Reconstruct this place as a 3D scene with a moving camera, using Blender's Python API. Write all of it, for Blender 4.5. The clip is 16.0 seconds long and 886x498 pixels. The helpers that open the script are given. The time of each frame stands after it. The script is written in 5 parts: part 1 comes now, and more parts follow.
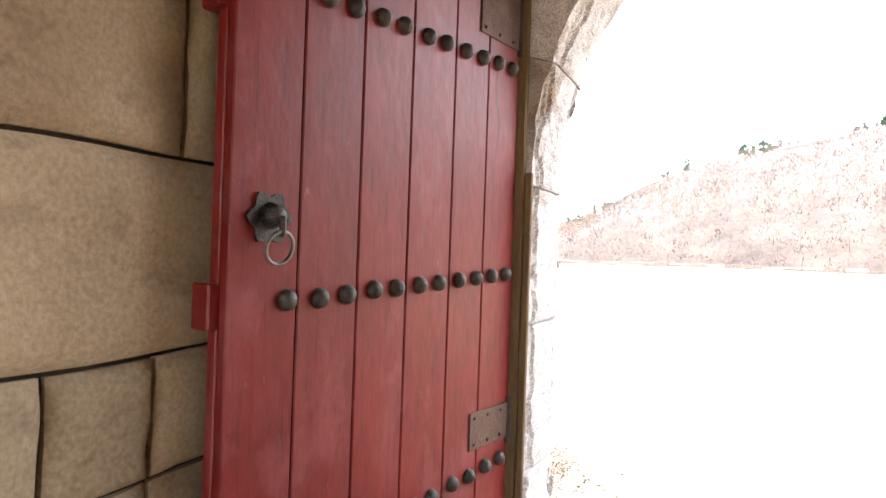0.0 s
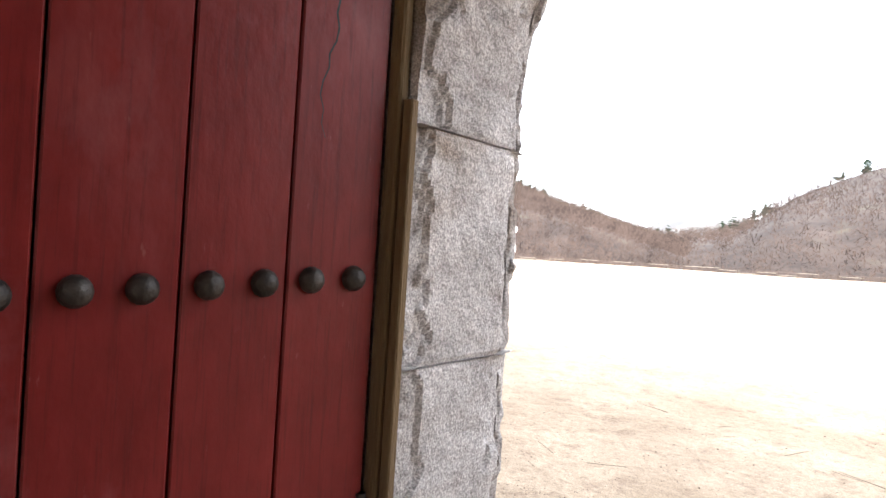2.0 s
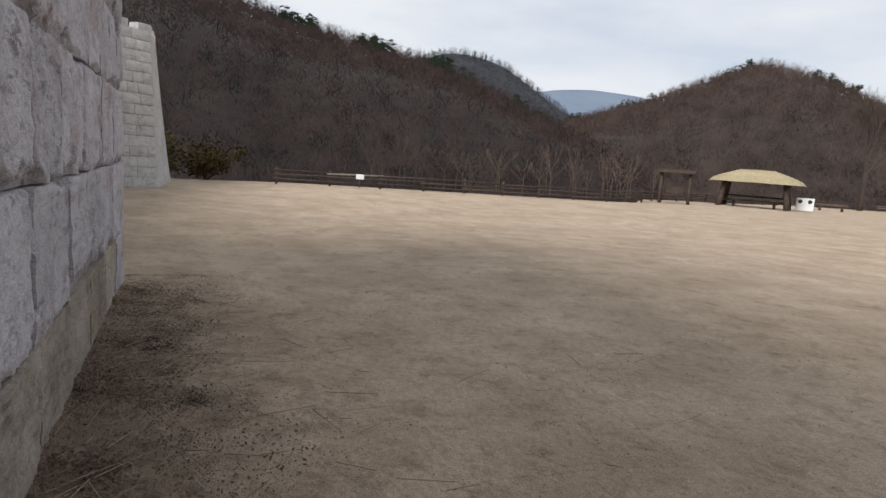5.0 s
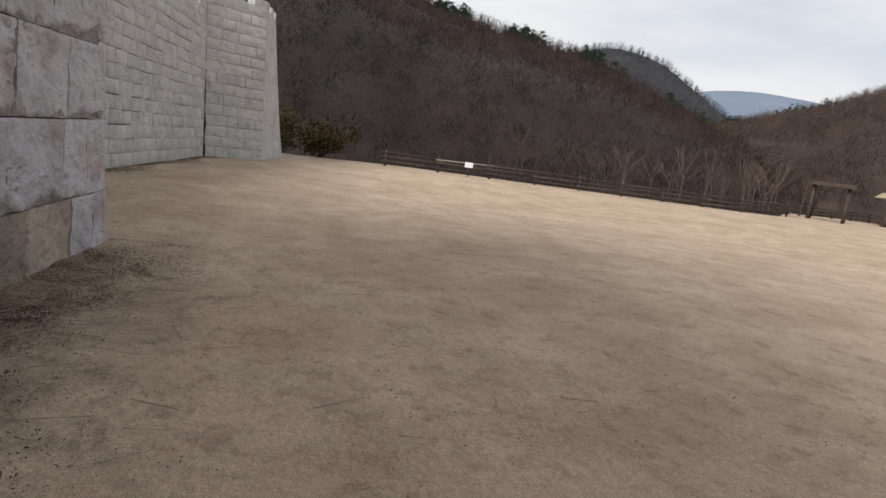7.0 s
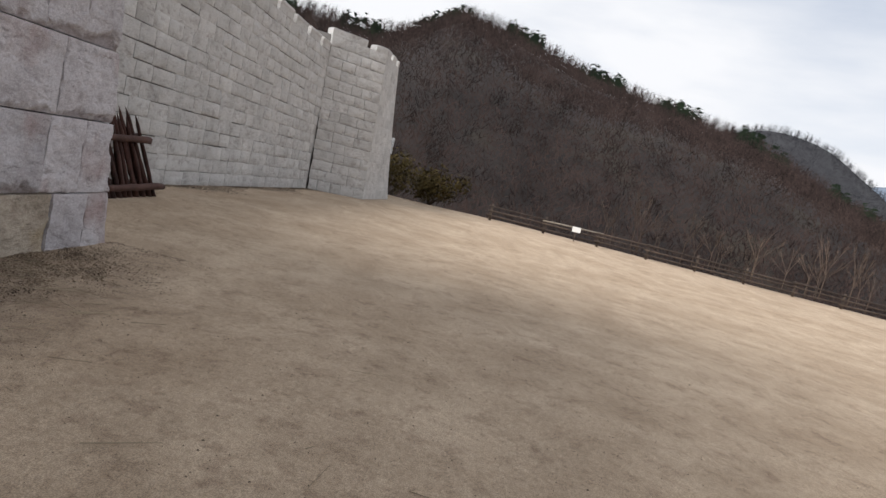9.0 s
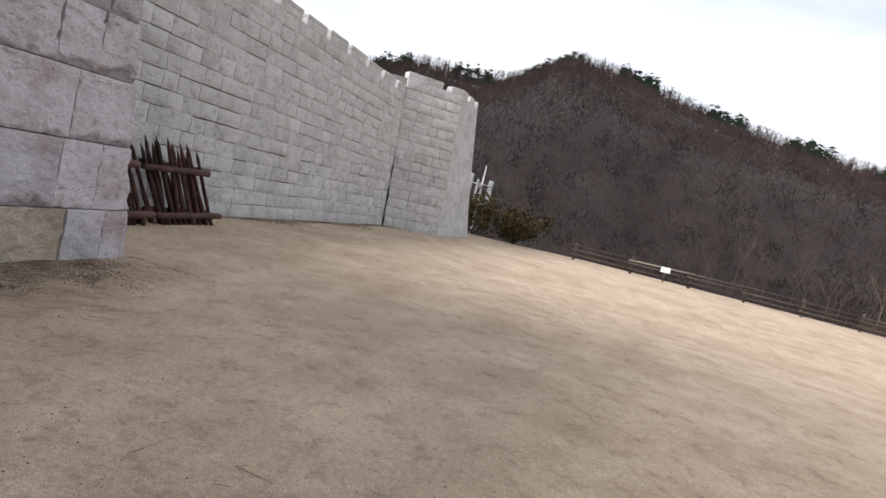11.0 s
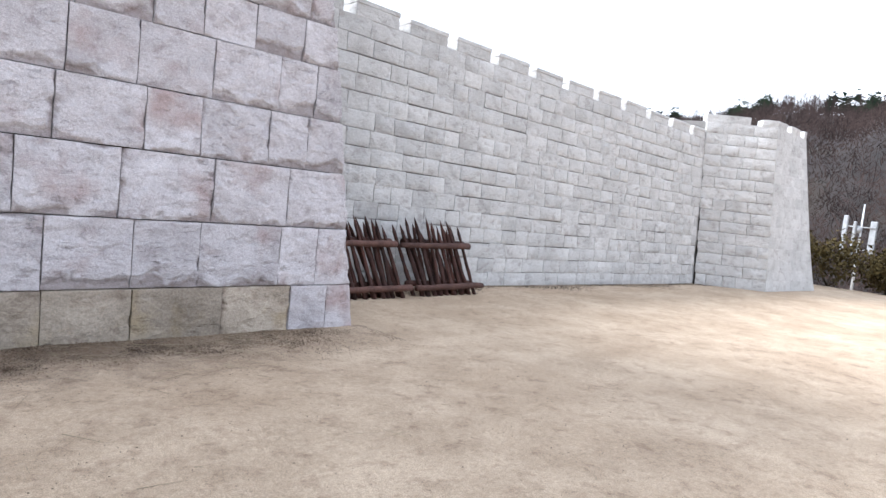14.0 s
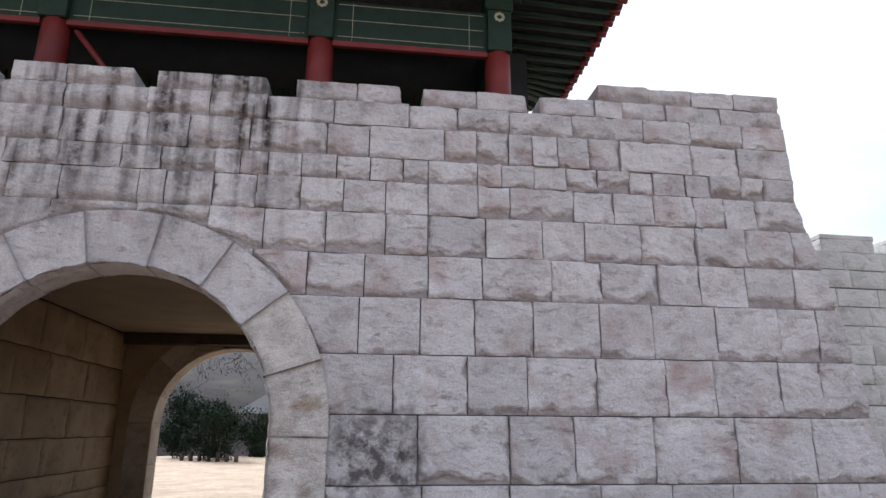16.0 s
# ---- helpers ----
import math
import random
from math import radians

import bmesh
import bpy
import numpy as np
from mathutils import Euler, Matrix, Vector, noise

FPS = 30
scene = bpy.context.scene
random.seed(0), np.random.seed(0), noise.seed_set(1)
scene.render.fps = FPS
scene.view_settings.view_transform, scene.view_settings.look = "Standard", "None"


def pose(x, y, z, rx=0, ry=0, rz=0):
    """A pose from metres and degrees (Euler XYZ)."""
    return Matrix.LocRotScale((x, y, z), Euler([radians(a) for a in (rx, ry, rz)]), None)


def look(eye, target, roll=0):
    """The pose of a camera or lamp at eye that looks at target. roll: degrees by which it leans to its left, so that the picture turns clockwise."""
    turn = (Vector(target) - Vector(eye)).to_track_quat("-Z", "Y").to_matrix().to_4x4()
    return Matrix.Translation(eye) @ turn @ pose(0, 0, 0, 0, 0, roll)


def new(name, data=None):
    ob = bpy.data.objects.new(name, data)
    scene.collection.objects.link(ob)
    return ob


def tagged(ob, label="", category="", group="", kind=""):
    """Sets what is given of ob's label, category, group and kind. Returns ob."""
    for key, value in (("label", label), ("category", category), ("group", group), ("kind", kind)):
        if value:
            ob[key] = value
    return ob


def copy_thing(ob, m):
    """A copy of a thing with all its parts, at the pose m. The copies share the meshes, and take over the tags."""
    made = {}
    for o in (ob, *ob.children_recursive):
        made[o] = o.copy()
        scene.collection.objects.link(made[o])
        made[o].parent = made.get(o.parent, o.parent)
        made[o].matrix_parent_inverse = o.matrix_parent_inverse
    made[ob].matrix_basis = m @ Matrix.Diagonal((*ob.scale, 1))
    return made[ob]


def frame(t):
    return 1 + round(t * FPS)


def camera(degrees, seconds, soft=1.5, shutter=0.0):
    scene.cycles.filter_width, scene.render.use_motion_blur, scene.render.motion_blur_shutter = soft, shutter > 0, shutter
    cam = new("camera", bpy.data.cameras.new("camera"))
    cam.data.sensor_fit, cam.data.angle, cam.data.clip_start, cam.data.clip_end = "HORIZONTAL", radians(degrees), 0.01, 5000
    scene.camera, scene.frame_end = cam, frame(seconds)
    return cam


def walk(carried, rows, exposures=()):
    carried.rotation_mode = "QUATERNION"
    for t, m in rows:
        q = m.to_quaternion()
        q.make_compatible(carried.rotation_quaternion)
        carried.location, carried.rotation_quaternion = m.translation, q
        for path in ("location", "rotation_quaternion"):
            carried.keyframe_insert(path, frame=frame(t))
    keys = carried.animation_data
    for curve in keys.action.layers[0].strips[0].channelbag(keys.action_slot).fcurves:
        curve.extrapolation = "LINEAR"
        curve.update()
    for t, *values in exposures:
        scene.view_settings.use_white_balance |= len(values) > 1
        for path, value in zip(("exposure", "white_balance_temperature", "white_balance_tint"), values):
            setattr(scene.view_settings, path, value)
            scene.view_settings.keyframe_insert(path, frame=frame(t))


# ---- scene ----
cam = camera(68.9, 16.0, soft=1.5, shutter=0.0)
PATH = [
    (0.0, pose(0.503, -3.348, 1.378, 90.16, -1.98, 25.18)),
    (0.5, pose(0.578, -3.033, 1.421, 89.92, -1.26, 30.43)),
    (1.0, pose(0.616, -2.559, 1.376, 89.39, -4.34, 31.73)),
    (1.5, pose(0.712, -2.158, 1.401, 88.92, -1.91, 33.60)),
    (2.0, pose(0.693, -1.755, 1.380, 89.66, -3.69, 37.68)),
    (2.5, pose(0.669, -1.318, 1.390, 86.34, -3.58, 43.09)),
    (3.0, pose(0.686, -0.947, 1.404, 85.03, -3.39, 46.28)),
    (3.5, pose(0.641, -0.540, 1.403, 83.83, -5.76, 49.34)),
    (4.0, pose(0.541, -0.079, 1.427, 80.78, -5.33, 53.12)),
    (4.5, pose(0.401, 0.271, 1.441, 82.01, -6.60, 58.80)),
    (5.0, pose(0.271, 0.590, 1.450, 82.54, -4.37, 68.36)),
    (7.5, pose(-0.405, 2.584, 1.510, 81.08, -9.38, 83.24)),
    (8.0, pose(-0.574, 2.884, 1.540, 82.28, -11.47, 86.42)),
    (8.5, pose(-0.761, 3.260, 1.559, 82.61, -13.89, 91.11)),
    (10.8, look((-0.911, 4.859, 1.597), (-2.523, 4.599, 1.452), 11.6)),
    (11.0, look((-0.967, 4.983, 1.601), (-2.561, 4.624, 1.456), 13.8)),
    (11.5, look((-1.118, 5.192, 1.651), (-2.683, 4.727, 1.500), 12.5)),
    (12.0, look((-1.125, 5.319, 1.692), (-2.562, 4.529, 1.641), 8.4)),
    (12.5, look((-1.397, 5.535, 1.679), (-2.680, 4.518, 1.570), 7.6)),
    (13.0, look((-1.713, 5.867, 1.735), (-2.895, 4.736, 1.627), 6.8)),
    (13.5, look((-1.954, 6.157, 1.735), (-3.111, 5.001, 1.608), 5.9)),
    (14.0, look((-2.216, 6.486, 1.756), (-3.373, 5.332, 1.626), 6.2)),
    (14.5, look((-2.350, 6.749, 1.766), (-3.468, 5.549, 1.729), 5.3)),
    (15.0, look((-2.436, 6.907, 1.702), (-3.501, 5.661, 1.785), 4.4)),
    (15.3, look((-2.173, 6.917, 1.688), (-3.096, 5.626, 1.891), 2.4)),
    (15.5, look((-1.960, 6.879, 1.678), (-2.674, 5.465, 1.902), 0.8)),
    (15.6, look((-1.816, 6.819, 1.692), (-2.403, 5.349, 1.925), -0.2)),
    (15.8, look((-1.541, 6.763, 1.721), (-1.881, 5.230, 2.028), -0.8)),
    (16.0, look((-1.252, 6.694, 1.746), (-1.447, 5.166, 2.180), 0.3)),
]
EXPOSURES = [(0.0, 3.60, 6050, 8), (0.8, 4.15, 6150, 9), (1.2, 3.85, 6150, 9), (1.5, 2.70, 6150, 10), (2.0, 2.30, 6050, 10), (2.5, 1.90, 6050, 10), (3.0, 1.16, 6150, 10), (3.5, 0.06, 6080, 10), (4.0, -0.18, 6060, 10), (5.0, -0.28, 6130, 10), (7.5, -0.22, 6400, 11), (8.5, -0.14, 6350, 11), (11.0, 0.22, 6120, 11), (12.0, 0.52, 5970, 10), (12.5, 0.74, 5870, 10), (13.0, 1.00, 5770, 10), (14.5, 1.18, 5720, 10), (15.0, 1.05, 5800, 10), (15.5, 0.72, 5820, 10), (16.0, 0.52, 5780, 11)]
walk(cam, PATH, EXPOSURES)

# ---------------- light ----------------
world = bpy.data.worlds.new("overcast_sky")
scene.world = world
world.use_nodes = True
wn, wl = world.node_tree.nodes, world.node_tree.links
wn.clear()
w_out, w_bg = wn.new("ShaderNodeOutputWorld"), wn.new("ShaderNodeBackground")
w_sky = wn.new("ShaderNodeTexSky")
w_sky.sky_type, w_sky.sun_disc = "NISHITA", False
w_sky.sun_elevation, w_sky.sun_rotation = radians(39), radians(137)
w_gain = wn.new("ShaderNodeVectorMath")
w_gain.operation = "SCALE"
w_gain.inputs["Scale"].default_value = 0.16
w_geo, w_map = wn.new("ShaderNodeTexCoord"), wn.new("ShaderNodeMapping")
w_map.inputs["Scale"].default_value = (1.2, 1.2, 4.5)
w_map.inputs["Location"].default_value = (3.4, 1.7, 0.6)
w_noise, w_ramp, w_mix = wn.new("ShaderNodeTexNoise"), wn.new("ShaderNodeValToRGB"), wn.new("ShaderNodeMix")
w_noise.inputs["Scale"].default_value, w_noise.inputs["Detail"].default_value = 1.6, 6
w_ramp.color_ramp.elements[0].position, w_ramp.color_ramp.elements[1].position = 0.30, 0.62
w_mix.data_type = "RGBA"
w_mix.inputs["B"].default_value = (1.20, 1.20, 1.20, 1)
wl.new(w_geo.outputs["Generated"], w_map.inputs["Vector"])
wl.new(w_map.outputs["Vector"], w_noise.inputs["Vector"])
wl.new(w_noise.outputs["Fac"], w_ramp.inputs["Fac"])
wl.new(w_ramp.outputs["Color"], w_mix.inputs["Factor"])
wl.new(w_sky.outputs["Color"], w_gain.inputs[0])
w_veil = wn.new("ShaderNodeMix")
w_veil.data_type = "RGBA"
w_veil.inputs["Factor"].default_value = 0.72
w_veil.inputs["B"].default_value = (0.80, 0.85, 0.93, 1)
wl.new(w_gain.outputs["Vector"], w_veil.inputs["A"])
wl.new(w_veil.outputs["Result"], w_mix.inputs["A"])
wl.new(w_mix.outputs["Result"], w_bg.inputs["Color"])
w_bg.inputs["Strength"].default_value = 0.86
wl.new(w_bg.outputs["Background"], w_out.inputs["Surface"])

sun = new("sun", bpy.data.lights.new("sun", "SUN"))
sun.data.energy, sun.data.angle, sun.data.color = 4.6, radians(31), (1.0, 0.95, 0.88)
sun.matrix_world = look((7.5, -8.0, 9.0), (0, 0, 0))


# ---------------- materials ----------------
def rain_soot(n, l, colour):
    """Black rain streaks below the parapet over the arch, and a damp corner by its foot."""
    geo, sep = n.new("ShaderNodeNewGeometry"), n.new("ShaderNodeSeparateXYZ")
    l.new(geo.outputs["Position"], sep.inputs["Vector"])
    mp, tex, fine = n.new("ShaderNodeMapping"), n.new("ShaderNodeTexNoise"), n.new("ShaderNodeTexNoise")
    mp.inputs["Scale"].default_value = (4.6, 0.4, 0.42)
    l.new(geo.outputs["Position"], mp.inputs["Vector"])
    l.new(mp.outputs["Vector"], tex.inputs["Vector"])
    tex.inputs["Scale"].default_value, tex.inputs["Detail"].default_value = 1.0, 5
    l.new(geo.outputs["Position"], fine.inputs["Vector"])
    fine.inputs["Scale"].default_value, fine.inputs["Detail"].default_value, fine.inputs["Roughness"].default_value = 7.0, 10, 0.68

    def window(socket, a, b, c, d):
        up, down, both = n.new("ShaderNodeMapRange"), n.new("ShaderNodeMapRange"), n.new("ShaderNodeMath")
        for node, lo, hi in ((up, a, b), (down, d, c)):
            node.inputs["From Min"].default_value, node.inputs["From Max"].default_value = lo, hi
            l.new(socket, node.inputs["Value"])
        both.operation = "MULTIPLY"
        l.new(up.outputs["Result"], both.inputs[0])
        l.new(down.outputs["Result"], both.inputs[1])
        return both.outputs["Value"]

    def times(a, b):
        m = n.new("ShaderNodeMath")
        m.operation = "MULTIPLY"
        l.new(a, m.inputs[0])
        l.new(b, m.inputs[1])
        return m.outputs["Value"]

    def cut(socket, lo, hi):
        m = n.new("ShaderNodeMapRange")
        m.inputs["From Min"].default_value, m.inputs["From Max"].default_value = lo, hi
        l.new(socket, m.inputs["Value"])
        return m.outputs["Result"]

    streak = times(cut(tex.outputs["Fac"], 0.43, 0.61), cut(fine.outputs["Fac"], 0.30, 0.54))
    high = times(window(sep.outputs["X"], -1.3, -0.1, 2.8, 4.4), window(sep.outputs["Z"], 3.3, 4.7, 6.0, 6.3))
    low = times(window(sep.outputs["X"], -2.1, -1.75, -1.1, -0.9), window(sep.outputs["Z"], 0.9, 1.3, 1.6, 2.3))
    add = n.new("ShaderNodeMath")
    l.new(times(streak, high), add.inputs[0])
    damp = n.new("ShaderNodeMath")
    damp.operation = "MULTIPLY"
    damp.inputs[1].default_value = 0.85
    l.new(times(cut(fine.outputs["Fac"], 0.42, 0.58), low), damp.inputs[0])
    l.new(damp.outputs["Value"], add.inputs[1])
    mx = n.new("ShaderNodeMix")
    mx.data_type = "RGBA"
    mx.inputs["B"].default_value = (0.035, 0.03, 0.03, 1)
    l.new(add.outputs["Value"], mx.inputs["Factor"])
    l.new(colour, mx.inputs["A"])
    return mx.outputs["Result"]


def material(name, dark, light, scale=3.0, rough=0.85, bump=0.3, fine=60.0, metal=0.0, spread=0.12, stain=None, stretch=(1, 1, 1), coords="Object", detail=6, patch=0.5, relief=0.0, soot=False, speckle=0.0, flecks=0.0):
    """A surface of two tones: broad patches, fine grain, a tint per piece, and relief. stain: a third colour in blotches."""
    m = bpy.data.materials.new(name)
    m.use_nodes = True
    n, l = m.node_tree.nodes, m.node_tree.links
    b = n["Principled BSDF"]
    b.inputs["Roughness"].default_value, b.inputs["Metallic"].default_value = rough, metal
    b.inputs["Specular IOR Level"].default_value = 0.3
    tc, mp = n.new("ShaderNodeTexCoord"), n.new("ShaderNodeMapping")
    mp.inputs["Scale"].default_value = stretch
    l.new(tc.outputs[coords], mp.inputs["Vector"])
    info = n.new("ShaderNodeObjectInfo")
    shift = n.new("ShaderNodeVectorMath")
    shift.operation = "MULTIPLY_ADD"
    shift.inputs[1].default_value = (37, 17, 23)
    comb = n.new("ShaderNodeCombineXYZ")
    for k in "XYZ":
        l.new(info.outputs["Random"], comb.inputs[k])
    l.new(comb.outputs["Vector"], shift.inputs[0])
    l.new(mp.outputs["Vector"], shift.inputs[2])
    vec = shift.outputs["Vector"] if coords == "Object" else mp.outputs["Vector"]
    broad, grain = n.new("ShaderNodeTexNoise"), n.new("ShaderNodeTexNoise")
    broad.inputs["Scale"].default_value, broad.inputs["Detail"].default_value = scale, detail
    grain.inputs["Scale"].default_value, grain.inputs["Detail"].default_value = fine, 4
    l.new(vec, broad.inputs["Vector"])
    l.new(vec, grain.inputs["Vector"])
    ramp = n.new("ShaderNodeValToRGB")
    ramp.color_ramp.elements[0].position, ramp.color_ramp.elements[1].position = 0.5 - patch * 0.4, 0.5 + patch * 0.4
    ramp.color_ramp.elements[0].color, ramp.color_ramp.elements[1].color = (*dark, 1), (*light, 1)
    both = n.new("ShaderNodeMix")
    both.inputs["Factor"].default_value = 0.4
    l.new(broad.outputs["Fac"], both.inputs["A"])
    l.new(grain.outputs["Fac"], both.inputs["B"])
    l.new(both.outputs["Result"], ramp.inputs["Fac"])
    colour = ramp.outputs["Color"]
    if stain:
        st, sr, sm = n.new("ShaderNodeTexNoise"), n.new("ShaderNodeValToRGB"), n.new("ShaderNodeMix")
        st.inputs["Scale"].default_value, st.inputs["Detail"].default_value = scale * 0.7, 8
        off = n.new("ShaderNodeVectorMath")
        off.inputs[1].default_value = (5.2, 9.1, 3.3)
        l.new(vec, off.inputs[0])
        l.new(off.outputs["Vector"], st.inputs["Vector"])
        sr.color_ramp.elements[0].position, sr.color_ramp.elements[1].position = 0.56, 0.74
        sm.data_type = "RGBA"
        sm.inputs["B"].default_value = (*stain, 1)
        l.new(st.outputs["Fac"], sr.inputs["Fac"])
        l.new(sr.outputs["Color"], sm.inputs["Factor"])
        l.new(colour, sm.inputs["A"])
        colour = sm.outputs["Result"]
    if speckle:
        sp, sr, sm = n.new("ShaderNodeTexNoise"), n.new("ShaderNodeValToRGB"), n.new("ShaderNodeMix")
        sp.inputs["Scale"].default_value, sp.inputs["Detail"].default_value = 150.0, 3
        sr.color_ramp.elements[0].position, sr.color_ramp.elements[1].position = 0.40, 0.60
        sr.color_ramp.elements[0].color, sr.color_ramp.elements[1].color = (0.42, 0.40, 0.41, 1), (1.25, 1.22, 1.2, 1)
        sm.data_type, sm.blend_type = "RGBA", "MULTIPLY"
        sm.inputs["Factor"].default_value = speckle
        l.new(vec, sp.inputs["Vector"])
        l.new(sp.outputs["Fac"], sr.inputs["Fac"])
        l.new(colour, sm.inputs["A"])
        l.new(sr.outputs["Color"], sm.inputs["B"])
        colour = sm.outputs["Result"]
    if soot:
        colour = rain_soot(n, l, colour)
    hsv, span = n.new("ShaderNodeHueSaturation"), n.new("ShaderNodeMapRange")
    span.inputs["To Min"].default_value, span.inputs["To Max"].default_value = 1 - spread, 1 + spread
    l.new(info.outputs["Random"], span.inputs["Value"])
    l.new(span.outputs["Result"], hsv.inputs["Value"])
    l.new(colour, hsv.inputs["Color"])
    l.new(hsv.outputs["Color"], b.inputs["Base Color"])
    bp = n.new("ShaderNodeBump")
    bp.inputs["Strength"].default_value, bp.inputs["Distance"].default_value = bump, 0.02
    height = both.outputs["Result"]
    if relief:
        bp.inputs["Distance"].default_value = 0.028
        crag, lift = n.new("ShaderNodeTexNoise"), n.new("ShaderNodeMath")
        crag.inputs["Scale"].default_value, crag.inputs["Detail"].default_value, crag.inputs["Distortion"].default_value = 6.0, 9, 0.2
        crag.inputs["Roughness"].default_value = 0.62
        lift.operation = "MULTIPLY_ADD"
        lift.inputs[1].default_value = relief
        flake, grit = n.new("ShaderNodeVectorMath"), n.new("ShaderNodeMath")
        flake.operation = grit.operation = "MULTIPLY"
        flake.inputs[1].default_value = (0.85, 0.85, 1.15)
        grit.inputs[1].default_value = 0.35
        l.new(vec, flake.inputs[0])
        l.new(flake.outputs["Vector"], crag.inputs["Vector"])
        l.new(crag.outputs["Fac"], lift.inputs[0])
        l.new(height, grit.inputs[0])
        l.new(grit.outputs["Value"], lift.inputs[2])
        height = lift.outputs["Value"]
        # low spots of the relief painted darker, for shade and dirt in the pits
        pit, pit_dark = n.new("ShaderNodeValToRGB"), n.new("ShaderNodeMix")
        pit.color_ramp.elements[0].position, pit.color_ramp.elements[1].position = 0.34, 0.46
        pit.color_ramp.elements[0].color, pit.color_ramp.elements[1].color = (0.58, 0.53, 0.52, 1), (1, 1, 1, 1)
        pit_dark.data_type, pit_dark.blend_type = "RGBA", "MULTIPLY"
        pit_dark.inputs["Factor"].default_value = 0.55
        l.new(crag.outputs["Fac"], pit.inputs["Fac"])
        l.new(hsv.outputs["Color"], pit_dark.inputs["A"])
        l.new(pit.outputs["Color"], pit_dark.inputs["B"])
        l.new(pit_dark.outputs["Result"], b.inputs["Base Color"])
    if flecks:
        # small gouges left by the splitting chisel, wider than high; broken ledges get painted-in shade and brown dirt
        flat, gouge, pick, tint = n.new("ShaderNodeVectorMath"), n.new("ShaderNodeTexNoise"), n.new("ShaderNodeMapRange"), n.new("ShaderNodeMix")
        flat.operation = "MULTIPLY"
        flat.inputs[1].default_value = (0.8, 0.8, 2.6)
        l.new(vec, flat.inputs[0])
        l.new(flat.outputs["Vector"], gouge.inputs["Vector"])
        gouge.inputs["Scale"].default_value, gouge.inputs["Detail"].default_value, gouge.inputs["Roughness"].default_value = 7.0, 9, 0.74
        pick.inputs["From Min"].default_value, pick.inputs["From Max"].default_value = 0.45, 0.36
        l.new(gouge.outputs["Fac"], pick.inputs["Value"])
        amount = n.new("ShaderNodeMath")
        amount.operation = "MULTIPLY"
        amount.inputs[1].default_value = flecks
        cluster, here, thin = n.new("ShaderNodeTexNoise"), n.new("ShaderNodeMapRange"), n.new("ShaderNodeMath")
        cluster.inputs["Scale"].default_value, cluster.inputs["Detail"].default_value = 2.3, 3
        here.inputs["From Min"].default_value, here.inputs["From Max"].default_value = 0.42, 0.62
        thin.operation = "MULTIPLY"
        l.new(vec, cluster.inputs["Vector"])
        l.new(cluster.outputs["Fac"], here.inputs["Value"])
        l.new(here.outputs["Result"], thin.inputs[0])
        l.new(pick.outputs["Result"], thin.inputs[1])
        l.new(thin.outputs["Value"], amount.inputs[0])
        tint.data_type, tint.blend_type = "RGBA", "MULTIPLY"
        tint.inputs["B"].default_value = (0.42, 0.37, 0.36, 1)
        l.new(amount.outputs["Value"], tint.inputs["Factor"])
        l.new(b.inputs["Base Color"].links[0].from_socket, tint.inputs["A"])
        mark, ledge_mix, ragged = n.new("ShaderNodeAttribute"), n.new("ShaderNodeMix"), n.new("ShaderNodeMath")
        mark.attribute_name = "ledge_dark"
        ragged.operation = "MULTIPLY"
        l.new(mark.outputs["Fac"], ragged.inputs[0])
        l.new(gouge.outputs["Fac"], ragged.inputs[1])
        ledge_mix.data_type = "RGBA"
        ledge_mix.inputs["B"].default_value = (0.135, 0.095, 0.083, 1)
        l.new(ragged.outputs["Value"], ledge_mix.inputs["Factor"])
        l.new(tint.outputs["Result"], ledge_mix.inputs["A"])
        l.new(ledge_mix.outputs["Result"], b.inputs["Base Color"])
        dent = n.new("ShaderNodeMath")
        dent.operation = "MULTIPLY_ADD"
        dent.inputs[1].default_value = -0.45
        l.new(amount.outputs["Value"], dent.inputs[0])
        l.new(height, dent.inputs[2])
        height = dent.outputs["Value"]
    l.new(height, bp.inputs["Height"])
    l.new(bp.outputs["Normal"], b.inputs["Normal"])
    return m


granite = material("weathered_granite", (0.375, 0.355, 0.370), (0.60, 0.585, 0.610), 2.6, 0.88, 1.0, 38, stain=(0.37, 0.30, 0.295), spread=0.10, relief=1.5, soot=True, speckle=0.4, flecks=0.42)
granite_base = material("lichened_granite", (0.22, 0.185, 0.145), (0.46, 0.405, 0.335), 1.8, 0.9, 0.9, 38, stain=(0.37, 0.29, 0.16), spread=0.18, relief=1.6, flecks=0.45, speckle=0.35)
granite_jamb = material("speckled_granite", (0.34, 0.32, 0.31), (0.66, 0.635, 0.62), 4, 0.85, 0.8, 90, stain=(0.25, 0.185, 0.13), spread=0.05, patch=0.42, relief=1.7, speckle=0.6, flecks=0.4)
mortar = material("dark_joint_mortar", (0.012, 0.011, 0.01), (0.03, 0.027, 0.025), 6, 0.95, 0.4, 50)
faux = material("painted_concrete_block", (0.40, 0.392, 0.385), (0.58, 0.572, 0.56), 1.6, 0.9, 0.9, 30, stain=(0.34, 0.325, 0.315), spread=0.07, relief=1.8, flecks=0.35)
faux_joint = material("grey_concrete_joint", (0.16, 0.154, 0.148), (0.26, 0.25, 0.24), 3, 0.95, 0.4, 40)
tan_stone = material("tan_moulded_stone", (0.15, 0.104, 0.058), (0.37, 0.288, 0.192), 1.5, 0.72, 0.5, 70, stain=(0.16, 0.10, 0.05), spread=0.10, patch=0.5, relief=0.7)
tan_joint = material("brown_groove", (0.014, 0.009, 0.005), (0.04, 0.027, 0.016), 5, 0.9, 0.3)
